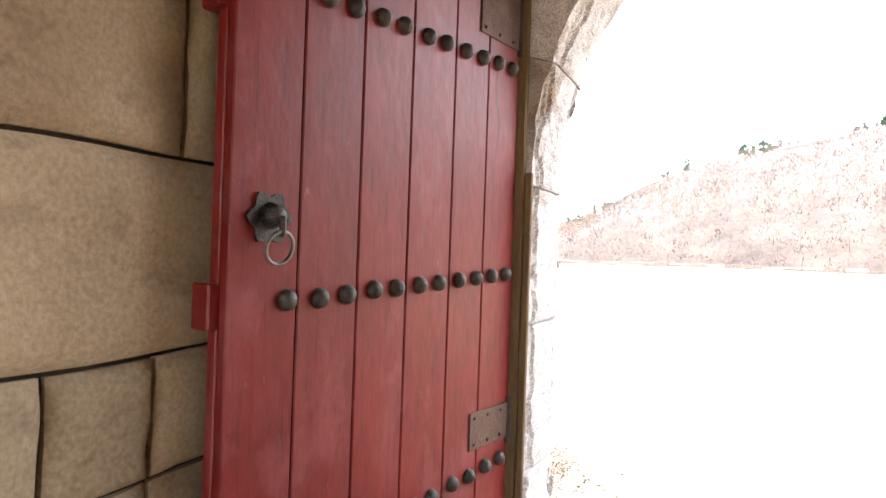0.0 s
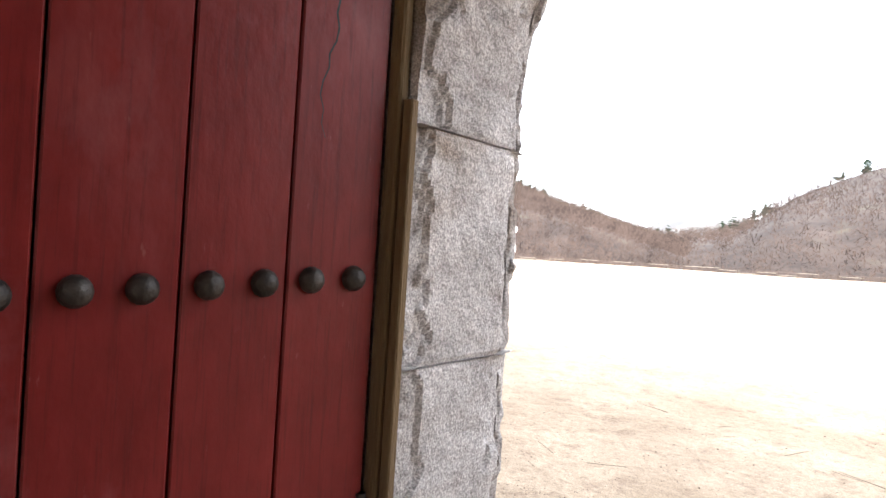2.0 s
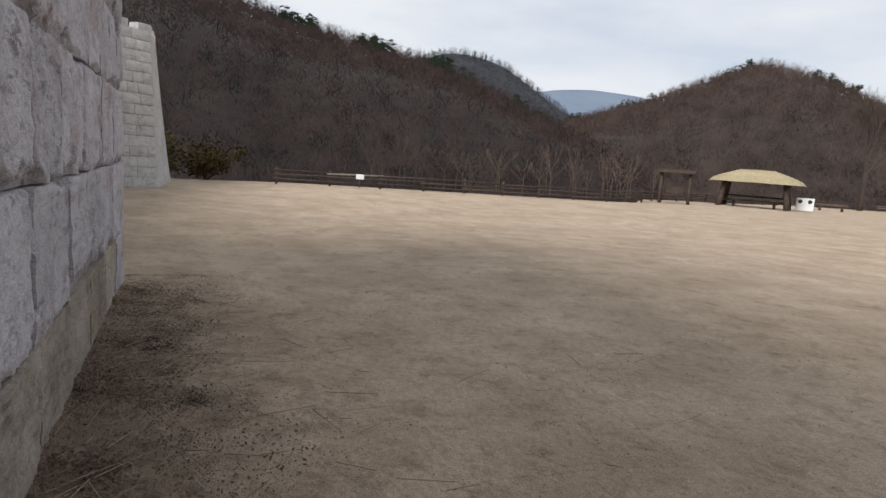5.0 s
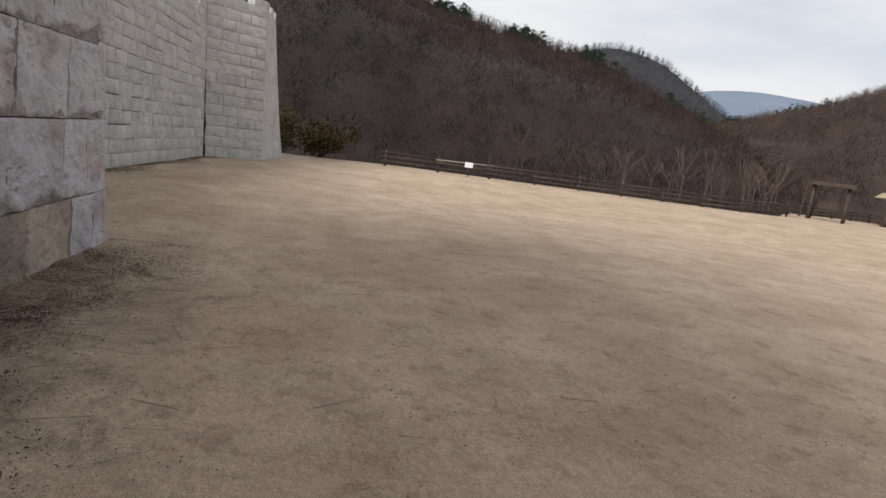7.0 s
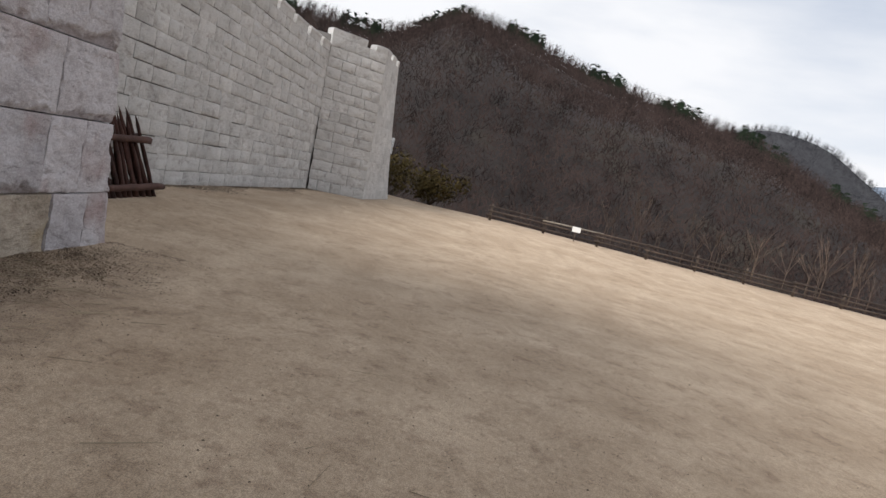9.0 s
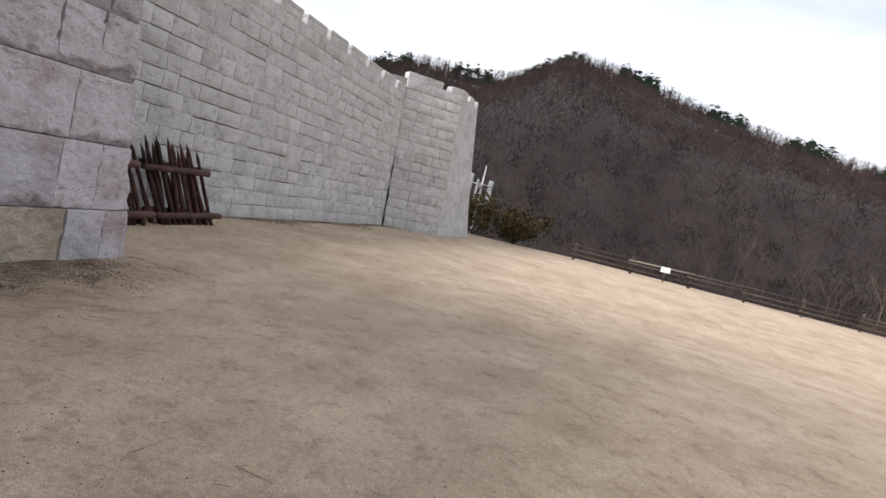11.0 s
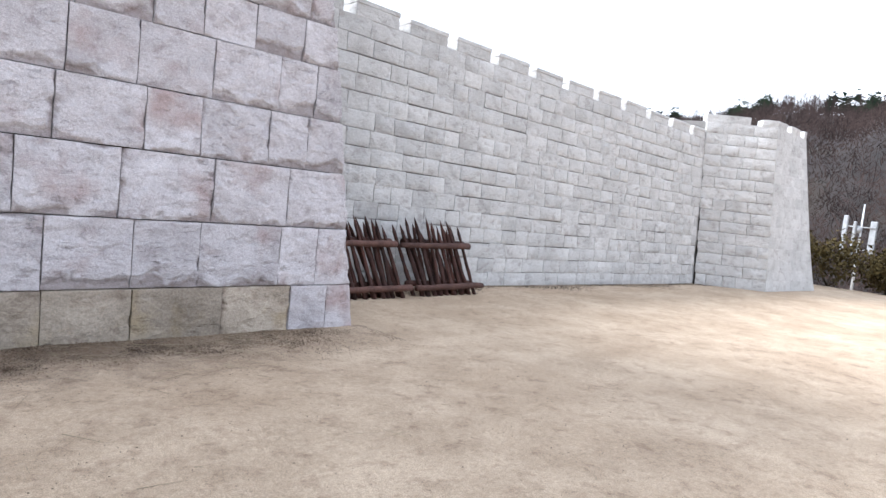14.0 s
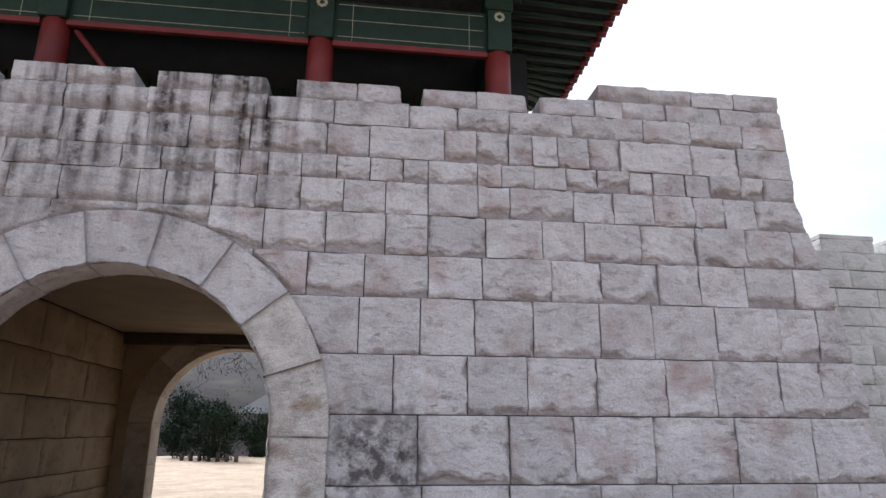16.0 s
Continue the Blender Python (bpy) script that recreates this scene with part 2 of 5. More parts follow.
plaster = material("brown_plaster", (0.15, 0.115, 0.08), (0.24, 0.19, 0.135), 2, 0.9, 0.3)
ochre_wood = material("ochre_timber", (0.075, 0.045, 0.022), (0.19, 0.128, 0.062), 3, 0.75, 0.6, 40, stretch=(6, 6, 0.5), spread=0.08)
red_wood = material("worn_red_paint", (0.105, 0.0078, 0.0074), (0.175, 0.0165, 0.0155), 2.6, 0.42, 0.26, 14, stretch=(1.5, 1.5, 0.8), stain=(0.19, 0.038, 0.038), spread=0.10)


def paint_wear(m):
    """Pale scratches and scuffs, and darker drawn-out grain, over painted boards."""
    n, l = m.node_tree.nodes, m.node_tree.links
    b = n["Principled BSDF"]
    b.inputs["Specular IOR Level"].default_value = 0.22
    tc, colour = n.new("ShaderNodeTexCoord"), b.inputs["Base Color"].links[0].from_socket
    for size, scale, lo, hi, tone, amount in (((1.0, 1.0, 0.05), 60.0, 0.52, 0.70, (0.035, 0.004, 0.005), 0.5), ((1.0, 1.4, 0.45), 17.0, 0.66, 0.76, (0.36, 0.16, 0.15), 0.4), ((1.0, 1.0, 0.6), 3.0, 0.56, 0.66, (0.20, 0.05, 0.052), 0.5)):
        mp, tex, cut, gain, mix = n.new("ShaderNodeMapping"), n.new("ShaderNodeTexNoise"), n.new("ShaderNodeMapRange"), n.new("ShaderNodeMath"), n.new("ShaderNodeMix")
        mp.inputs["Scale"].default_value = size
        tex.inputs["Scale"].default_value, tex.inputs["Detail"].default_value, tex.inputs["Roughness"].default_value = scale, 6, 0.65
        cut.inputs["From Min"].default_value, cut.inputs["From Max"].default_value = lo, hi
        gain.operation = "MULTIPLY"
        gain.inputs[1].default_value = amount
        mix.data_type = "RGBA"
        mix.inputs["B"].default_value = (*tone, 1)
        l.new(tc.outputs["Object"], mp.inputs["Vector"])
        l.new(mp.outputs["Vector"], tex.inputs["Vector"])
        l.new(tex.outputs["Fac"], cut.inputs["Value"])
        l.new(cut.outputs["Result"], gain.inputs[0])
        l.new(gain.outputs["Value"], mix.inputs["Factor"])
        l.new(colour, mix.inputs["A"])
        colour = mix.outputs["Result"]
    l.new(colour, b.inputs["Base Color"])


paint_wear(red_wood)
iron = material("dark_cast_iron", (0.028, 0.025, 0.023), (0.075, 0.066, 0.06), 12, 0.5, 0.4, 90, metal=0.65)
steel = material("dull_steel_ring", (0.09, 0.088, 0.085), (0.22, 0.21, 0.2), 18, 0.4, 0.3, 90, metal=0.85)
rust = material("rusty_plate", (0.055, 0.032, 0.024), (0.15, 0.088, 0.066), 9, 0.7, 0.5, 70, metal=0.4)
log_wood = material("reddish_brown_log", (0.011, 0.0055, 0.005), (0.085, 0.036, 0.027), 4, 0.8, 0.9, 30, stretch=(3, 3, 1), spread=0.35)
log_rail = material("peeled_red_log", (0.03, 0.014, 0.011), (0.13, 0.066, 0.052), 5, 0.8, 0.9, 30, spread=0.2)
fence_wood = material("grey_brown_fence_log", (0.028, 0.021, 0.018), (0.09, 0.066, 0.051), 5, 0.85, 0.6, 30, spread=0.3)
pale_wood = material("bleached_rail", (0.14, 0.12, 0.10), (0.26, 0.23, 0.19), 5, 0.85, 0.5, 30)
straw = material("straw_thatch", (0.20, 0.16, 0.09), (0.45, 0.38, 0.24), 3, 0.9, 0.9, 40, stretch=(2, 2, 8), spread=0.1)
post_wood = material("dark_post_timber", (0.03, 0.021, 0.017), (0.085, 0.06, 0.046), 4, 0.8, 0.5, 30)
white_paint = material("white_plastic", (0.68, 0.68, 0.67), (0.8, 0.8, 0.79), 3, 0.5, 0.1, 40, spread=0.03)
antenna_paint = material("grey_antenna_paint", (0.20, 0.21, 0.22), (0.33, 0.34, 0.35), 3, 0.5, 0.1, 40, spread=0.1)
grey_metal = material("grey_metal", (0.36, 0.37, 0.38), (0.52, 0.53, 0.54), 4, 0.45, 0.2, 40, metal=0.3)
# flat black that paints the dark of the bin's holes and the pavilion's inside
black_paint = material("flat_black", (0.015, 0.015, 0.016), (0.03, 0.03, 0.03), 4, 0.6, 0.2)
green_paint = material("dark_green_paint", (0.006, 0.017, 0.0105), (0.015, 0.036, 0.022), 5, 0.6, 0.3, 40)
red_column = material("deep_red_column", (0.10, 0.010, 0.009), (0.17, 0.02, 0.018), 3, 0.5, 0.2, 30)
red_trim = material("red_trim_paint", (0.11, 0.014, 0.014), (0.19, 0.028, 0.028), 6, 0.55, 0.2)
cream_paint = material("cream_line_paint", (0.26, 0.235, 0.17), (0.46, 0.42, 0.34), 6, 0.6, 0.1)
roof_tile = material("grey_roof_tile", (0.03, 0.031, 0.033), (0.075, 0.075, 0.078), 6, 0.75, 0.5, 40, spread=0.2)
dark_bark = material("dark_brown_bark", (0.03, 0.021, 0.017), (0.08, 0.058, 0.046), 6, 0.9, 0.8, 40)
bark = material("grey_bark", (0.055, 0.043, 0.036), (0.14, 0.11, 0.09), 6, 0.9, 0.8, 40)


def island_material(name, dark, light, rough=0.9, wander=0.11):
    """For stuff: one tone for each loose piece."""
    m = bpy.data.materials.new(name)
    m.use_nodes = True
    n, l = m.node_tree.nodes, m.node_tree.links
    b = n["Principled BSDF"]
    b.inputs["Roughness"].default_value = rough
    b.inputs["Specular IOR Level"].default_value = 0.1
    g, r = n.new("ShaderNodeNewGeometry"), n.new("ShaderNodeValToRGB")
    r.color_ramp.elements[0].color, r.color_ramp.elements[1].color = (*dark, 1), (*light, 1)
    drift, mean = n.new("ShaderNodeTexNoise"), n.new("ShaderNodeMapRange")
    drift.inputs["Scale"].default_value, drift.inputs["Detail"].default_value = wander, 6
    l.new(g.outputs["Position"], drift.inputs["Vector"])
    mean.inputs["From Min"].default_value, mean.inputs["From Max"].default_value = 0.40, 0.60
    l.new(drift.outputs["Fac"], mean.inputs["Value"])
    half = n.new("ShaderNodeMix")
    half.inputs["Factor"].default_value = 0.6
    l.new(g.outputs["Random Per Island"], half.inputs["A"])
    l.new(mean.outputs["Result"], half.inputs["B"])
    l.new(half.outputs["Result"], r.inputs["Fac"])
    l.new(r.outputs["Color"], b.inputs["Base Color"])
    return m


twigs = island_material("bare_twigs", (0.005, 0.0038, 0.004), (0.068, 0.048, 0.043), wander=0.3)
# lighter copy for round and north hills, brighter exposure put into its colour
round_twigs = island_material("lightened_bare_twigs", (0.010, 0.0072, 0.0066), (0.098, 0.070, 0.058), wander=0.3)
pale_twigs = island_material("pale_bare_twigs", (0.03, 0.023, 0.019), (0.155, 0.115, 0.09))
# far ridges: aerial haze is painted into the twig colours
beyond_twigs = island_material("haze_tinted_bare_twigs", (0.016, 0.017, 0.021), (0.052, 0.051, 0.057), wander=0.1)
far_twigs = island_material("haze_tinted_pale_twigs", (0.10, 0.12, 0.15), (0.17, 0.19, 0.22))
needles = island_material("pine_needles", (0.006, 0.013, 0.008), (0.026, 0.038, 0.022))
shrub_leaf = island_material("olive_shrub_leaves", (0.014, 0.013, 0.007), (0.085, 0.062, 0.022))
hill_soil = material("leaf_litter_slope", (0.009, 0.0078, 0.0078), (0.031, 0.025, 0.0235), 0.12, 1.0, 0.0, 0.9, stain=(0.04, 0.034, 0.026), coords="Object", spread=0.0, detail=10, patch=0.5)
# the slope material again, lightened to carry those hills' brighter exposure
round_soil = material("lightened_leaf_litter_slope", (0.018, 0.0135, 0.012), (0.060, 0.044, 0.037), 0.13, 1.0, 0.0, 0.9, stain=(0.07, 0.06, 0.045), spread=0.0, detail=10, patch=0.5)
# slopes of the far ridges, with haze mixed into the base colours
beyond_soil = material("haze_tinted_leaf_litter_slope", (0.018, 0.019, 0.023), (0.038, 0.038, 0.042), 0.05, 1.0, 0.0, 0.4, spread=0.0, detail=10)
far_soil = material("haze_tinted_blue_slope", (0.13, 0.165, 0.22), (0.17, 0.205, 0.26), 0.01, 1.0, 0.0, 0.1, spread=0.0)
mid_soil = material("haze_tinted_grey_slope", (0.075, 0.075, 0.075), (0.135, 0.125, 0.115), 0.02, 1.0, 0.0, 0.3, spread=0.0)


def sand_material():
    m = material("trodden_sandy_ground", (0.345, 0.262, 0.182), (0.585, 0.472, 0.348), 1.5, 0.95, 1.0, 26, spread=0.0, detail=12, patch=0.6, speckle=0.5, relief=1.8)
    n, l = m.node_tree.nodes, m.node_tree.links
    b = n["Principled BSDF"]
    old = b.inputs["Base Color"].links[0].from_socket
    tc = n.new("ShaderNodeTexCoord")
    spots, r, mx = n.new("ShaderNodeTexNoise"), n.new("ShaderNodeValToRGB"), n.new("ShaderNodeMix")
    spots.inputs["Scale"].default_value, spots.inputs["Detail"].default_value, spots.inputs["Roughness"].default_value = 3.2, 14, 0.8
    r.color_ramp.elements[0].position, r.color_ramp.elements[1].position = 0.36, 0.46
    r.color_ramp.elements[0].color, r.color_ramp.elements[1].color = (0.68, 0.65, 0.63, 1), (1, 1, 1, 1)
    mx.data_type, mx.blend_type = "RGBA", "MULTIPLY"
    mx.inputs["Factor"].default_value = 0.8
    l.new(tc.outputs["Object"], spots.inputs["Vector"])
    l.new(spots.outputs["Fac"], r.inputs["Fac"])
    l.new(old, mx.inputs["A"])
    l.new(r.outputs["Color"], mx.inputs["B"])
    # loose dark grit and scuffed patches
    for scale, rough_, lo, hi, tone, amount in ((19.0, 0.78, 0.35, 0.47, 0.60, 0.55), (55.0, 0.7, 0.30, 0.42, 0.45, 0.6), (0.55, 0.6, 0.36, 0.56, 0.80, 0.8)):
        grit, ramp, mixer = n.new("ShaderNodeTexNoise"), n.new("ShaderNodeValToRGB"), n.new("ShaderNodeMix")
        grit.inputs["Scale"].default_value, grit.inputs["Detail"].default_value, grit.inputs["Roughness"].default_value = scale, 9, rough_
        ramp.color_ramp.elements[0].position, ramp.color_ramp.elements[1].position = lo, hi
        ramp.color_ramp.elements[0].color, ramp.color_ramp.elements[1].color = (tone, tone * 0.96, tone * 0.92, 1), (1, 1, 1, 1)
        mixer.data_type, mixer.blend_type = "RGBA", "MULTIPLY"
        mixer.inputs["Factor"].default_value = amount
        l.new(tc.outputs["Object"], grit.inputs["Vector"])
        l.new(grit.outputs["Fac"], ramp.inputs["Fac"])
        l.new(mx.outputs["Result"], mixer.inputs["A"])
        l.new(ramp.outputs["Color"], mixer.inputs["B"])
        mx = mixer
    # dark band at the gate's foot: washed-up soil and litter, plus painted wall shade
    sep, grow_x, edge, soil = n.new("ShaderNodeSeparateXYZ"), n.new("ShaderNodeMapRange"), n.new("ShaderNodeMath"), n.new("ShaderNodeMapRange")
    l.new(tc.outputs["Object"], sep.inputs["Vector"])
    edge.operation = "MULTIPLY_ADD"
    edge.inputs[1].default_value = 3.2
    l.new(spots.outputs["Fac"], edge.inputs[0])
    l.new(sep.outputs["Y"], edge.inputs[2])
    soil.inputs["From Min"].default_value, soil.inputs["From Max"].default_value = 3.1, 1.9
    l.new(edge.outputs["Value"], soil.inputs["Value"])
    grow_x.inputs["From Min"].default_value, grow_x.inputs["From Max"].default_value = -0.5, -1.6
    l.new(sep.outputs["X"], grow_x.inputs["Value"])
    amount, foot_dark, stop, both = n.new("ShaderNodeMath"), n.new("ShaderNodeMix"), n.new("ShaderNodeMapRange"), n.new("ShaderNodeMath")
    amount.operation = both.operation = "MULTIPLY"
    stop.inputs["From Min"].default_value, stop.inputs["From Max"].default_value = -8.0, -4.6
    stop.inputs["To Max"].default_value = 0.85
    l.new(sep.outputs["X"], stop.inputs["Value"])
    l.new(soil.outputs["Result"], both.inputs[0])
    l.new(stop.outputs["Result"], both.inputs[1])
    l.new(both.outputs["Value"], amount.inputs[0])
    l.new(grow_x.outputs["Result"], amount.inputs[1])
    foot_dark.data_type = "RGBA"
    foot_dark.inputs["B"].default_value = (0.135, 0.098, 0.07, 1)
    l.new(amount.outputs["Value"], foot_dark.inputs["Factor"])
    l.new(mx.outputs["Result"], foot_dark.inputs["A"])
    l.new(foot_dark.outputs["Result"], b.inputs["Base Color"])
    return m


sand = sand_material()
rng = random.Random(7)


# ---------------- mesh helpers ----------------
def put_mesh(name, verts, faces, mat, parent=None, smooth=False, at=(0, 0, 0)):
    me = bpy.data.meshes.new(name)
    me.from_pydata([tuple(v) for v in verts], [], [tuple(f) for f in faces])
    me.materials.append(mat)
    if smooth:
        me.polygons.foreach_set("use_smooth", [True] * len(me.polygons))
    me.update()
    ob = new(name, me)
    ob.location = at
    if parent:
        ob.parent = parent
    return ob


def part(name, bm, mat, parent=None, label="", smooth=False):
    me = bpy.data.meshes.new(name)
    bm.normal_update()
    bm.to_mesh(me)
    bm.free()
    me.materials.append(mat)
    if smooth:
        me.polygons.foreach_set("use_smooth", [True] * len(me.polygons))
    ob = new(name, me)
    if parent:
        ob.parent = parent
    return tagged(ob, label)


def share(name, source, parent, at, turn=(0, 0, 0), scale=(1, 1, 1)):
    ob = new(name, source.data if isinstance(source, bpy.types.Object) else source)
    ob.parent = parent
    ob.matrix_basis = Matrix.LocRotScale(Vector(at), Euler([radians(a) for a in turn]), Vector(scale))
    return ob


def box_bm(x0, x1, y0, y1, z0, z1, bevel=0.0, bm=None):
    bm = bm or bmesh.new()
    m = Matrix.LocRotScale(((x0 + x1) / 2, (y0 + y1) / 2, (z0 + z1) / 2), None, (abs(x1 - x0), abs(y1 - y0), abs(z1 - z0)))
    made = bmesh.ops.create_cube(bm, size=1, matrix=m)["verts"]
    if bevel:
        edges = list({e for v in made for e in v.link_edges})
        bmesh.ops.bevel(bm, geom=edges, offset=bevel, segments=1, affect="EDGES")
    return bm


def log_data(p, q, r0, r1, sides=7, rings=5, wobble=0.12, tip=0.0, seed=0):
    """Vertices and faces of an uneven log from p to q. tip: share of its length sharpened to a point."""
    rg = random.Random(seed)
    p, q = Vector(p), Vector(q)
    axis = (q - p).normalized()
    a = axis.orthogonal().normalized()
    b = axis.cross(a)
    ts = [i / rings for i in range(rings + 1)]
    if tip:
        ts = [i / rings * (1 - tip) for i in range(rings + 1)] + [1.0]
    verts, faces = [], []
    for i, t in enumerate(ts):
        r = r0 + (r1 - r0) * t
        if tip and i == len(ts) - 1:
            r *= 0.12
        for k in range(sides):
            w = 2 * math.pi * k / sides
            rr = r * (1 + wobble * (rg.random() - 0.5) * 2)
            verts.append(p + (q - p) * t + a * math.cos(w) * rr + b * math.sin(w) * rr)
    for i in range(len(ts) - 1):
        for k in range(sides):
            k2 = (k + 1) % sides
            faces.append((i * sides + k, i * sides + k2, (i + 1) * sides + k2, (i + 1) * sides + k))
    faces.append(tuple(reversed(range(sides))))
    faces.append(tuple((len(ts) - 1) * sides + k for k in range(sides)))
    return verts, faces


def log(name, p, q, r0, r1, mat, parent, **kw):
    v, f = log_data(p, q, r0, r1, **kw)
    return put_mesh(name, v, f, mat, parent, smooth=True)


def rock_patch(name, outline, mat, parent, depth=0.25, bulge=0.03, rough=0.01, nx=5, nz=3, place=None, margin=0.05, gap=0.006, bottom_chip=0.0, smooth=False):
    """One rough-faced stone. outline(s, t) gives its face in the plane (x, z); place turns (x, out, z) into the world."""
    c = outline(0.5, 0.5)
    place = place or (lambda x, o, z: (x, o, z))
    origin = Vector(place(c[0], 0, c[1]))
    w = (Vector(outline(1, 0.5)) - Vector(outline(0, 0.5))).length
    h = (Vector(outline(0.5, 1)) - Vector(outline(0.5, 0))).length
    ex, ez = min(gap / max(w, 0.05), 0.2), min(gap / max(h, 0.05), 0.2)
    seed = rng.uniform(0, 900)
    ss = [0, margin / w] + [margin / w + (1 - 2 * margin / w) * i / (nx - 1) for i in range(1, nx - 1)] + [1 - margin / w, 1] if nx > 2 and w > 3 * margin else [i / nx for i in range(nx + 1)]
    ts = [0, margin / h] + [margin / h + (1 - 2 * margin / h) * i / (nz - 1) for i in range(1, nz - 1)] + [1 - margin / h, 1] if nz > 2 and h > 3 * margin else [i / nz for i in range(nz + 1)]
    verts, faces = [], []
    for j, t in enumerate(ts):
        for i, s in enumerate(ss):
            x, z = outline(ex + s * (1 - 2 * ex), ez + t * (1 - 2 * ez))
            inside = 0 < i < len(ss) - 1 and 0 < j < len(ts) - 1
            k = noise.noise(Vector((x * 4 + seed, z * 4, seed)))
            o = (bulge * (0.75 + 0.5 * k) if inside else 0.0) + rough * noise.noise(Vector((x * 11, z * 11 + seed, 3)))
            if bottom_chip and j in (1, 2) and inside:
                o += bottom_chip * max(0, noise.noise(Vector((x * 3 + seed, 1, 2))) + 0.25)
            if inside and rough > 0.004:
                x += 0.25 * margin * noise.noise(Vector((x * 9, seed, z * 9)))
                z += 0.25 * margin * noise.noise(Vector((seed, x * 9, z * 9)))
            verts.append(Vector(place(x, o, z)) - origin)
    n = len(ss)
    for j in range(len(ts) - 1):
        for i in range(n - 1):
            faces.append((j * n + i, j * n + i + 1, (j + 1) * n + i + 1, (j + 1) * n + i))
    rim = [i for i in range(n)] + [j * n + n - 1 for j in range(1, len(ts))] + [(len(ts) - 1) * n + i for i in range(n - 2, -1, -1)] + [j * n for j in range(len(ts) - 2, 0, -1)]
    grid = [(s, t) for t in ts for s in ss]
    base = len(verts)
    m = len(rim)
    verts.extend([verts[k].copy() for k in rim])
    for k in rim:
        s, t = grid[k]
        x, z = outline(ex + s * (1 - 2 * ex), ez + t * (1 - 2 * ez))
        verts.append(Vector(place(x, -depth, z)) - origin)
    for k in range(m):
        k2 = (k + 1) % m
        faces.append((base + k, base + m + k, base + m + k2, base + k2))
    return put_mesh(name, verts, faces, mat, parent, smooth=True, at=origin)


def split_stone(name, outline, mat, parent, place, depth=0.2, proud=0.03, cell=0.03, gap=0.006):
    """One split-faced stone: a nearly flat face that breaks off in ledges, most along its lower edge."""
    c = outline(0.5, 0.5)
    origin = Vector(place(c[0], 0, c[1]))
    w = (Vector(outline(1, 0.5)) - Vector(outline(0, 0.5))).length
    h = (Vector(outline(0.5, 1)) - Vector(outline(0.5, 0))).length
    seed = rng.uniform(0, 900)
    low, side, high = rng.uniform(-0.02, 0.12), rng.uniform(-0.06, 0.03), rng.uniform(-0.07, 0.005)
    tip, roll = rng.uniform(-0.014, 0.014), rng.uniform(-0.014, 0.014)
    nx, nz = max(4, round(w / cell)), max(4, round(h / cell))
    eg, ht = gap / max(w, 0.1), gap / max(h, 0.1)
    verts, faces, ledge_tone = [], [], []
    for j in range(nz + 1):
        for i in range(nx + 1):
            s, t = i / nx, j / nz
            x, z = outline(eg + s * (1 - 2 * eg), ht + t * (1 - 2 * ht))
            rim = i in (0, nx) or j in (0, nz)
            ragged = noise.fractal(Vector((x * 3.5 + seed, z * 4.5, seed)), 0.9, 2.1, 4)
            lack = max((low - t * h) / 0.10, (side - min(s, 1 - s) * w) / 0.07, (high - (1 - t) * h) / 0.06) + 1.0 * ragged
            # marks broken ledges, where shade and dirt are painted into the colour
            ledge_tone.append(step(lack, 0.1, 0.5))
            o = proud + tip * (s - 0.5) + roll * (t - 0.5)
            o -= proud * (0.5 * step(lack, 0.0, 0.06) + 0.42 * step(lack, 0.40, 0.46))
            o += 0.010 * noise.fractal(Vector((x * 6 + seed, z * 8, 5)), 0.9, 2.1, 3)
            o += 0.016 * noise.noise(Vector((x * 2.2 + seed, z * 2.2, 8)))
            verts.append(Vector(place(x, max(0.0, o - 0.002) if rim else max(0.002, o), z)) - origin)
    n = nx + 1
    for j in range(nz):
        for i in range(nx):
            faces.append((j * n + i, j * n + i + 1, (j + 1) * n + i + 1, (j + 1) * n + i))
    ring = list(range(n)) + [j * n + nx for j in range(1, nz + 1)] + [nz * n + i for i in range(nx - 1, -1, -1)] + [j * n for j in range(nz - 1, 0, -1)]
    base, m = len(verts), len(ring)
    verts.extend([verts[k].copy() for k in ring])
    for k in ring:
        s, t = (k % n) / nx, (k // n) / nz
        x, z = outline(eg + s * (1 - 2 * eg), ht + t * (1 - 2 * ht))
        verts.append(Vector(place(x, -depth, z)) - origin)
    for k in range(m):
        k2 = (k + 1) % m
        faces.append((base + k, base + m + k, base + m + k2, base + k2))
    ob = put_mesh(name, verts, faces, mat, parent, smooth=True, at=origin)
    mark = ob.data.attributes.new("ledge_dark", "FLOAT", "POINT")
    mark.data.foreach_set("value", ledge_tone + [0.0] * (len(verts) - len(ledge_tone)))
    return ob


def rect(x0, x1, z0, z1, x0t=None):
    """Outline of a stone; x0t: its left edge at the top, where that leans."""
    a = x0 if x0t is None else x0t
    return lambda s, t: ((x0 + (a - x0) * t) * (1 - s) + x1 * s, z0 + (z1 - z0) * t)


def step(v, a, b):
    k = min(1, max(0, (v - a) / (b - a)))
    return k * k * (3 - 2 * k)


def ground_z(x, y):
    """The lie of the ground: a little lower towards the far tower, higher out on the court."""
    near = 0.05 * step(x, -10, -3) + 0.13 * step(y, 0.8, 6.5) * step(x, -16, -6)
    return near + 0.12 * step(math.hypot(x, y), 14, 34) * step(y, -0.5, 6)


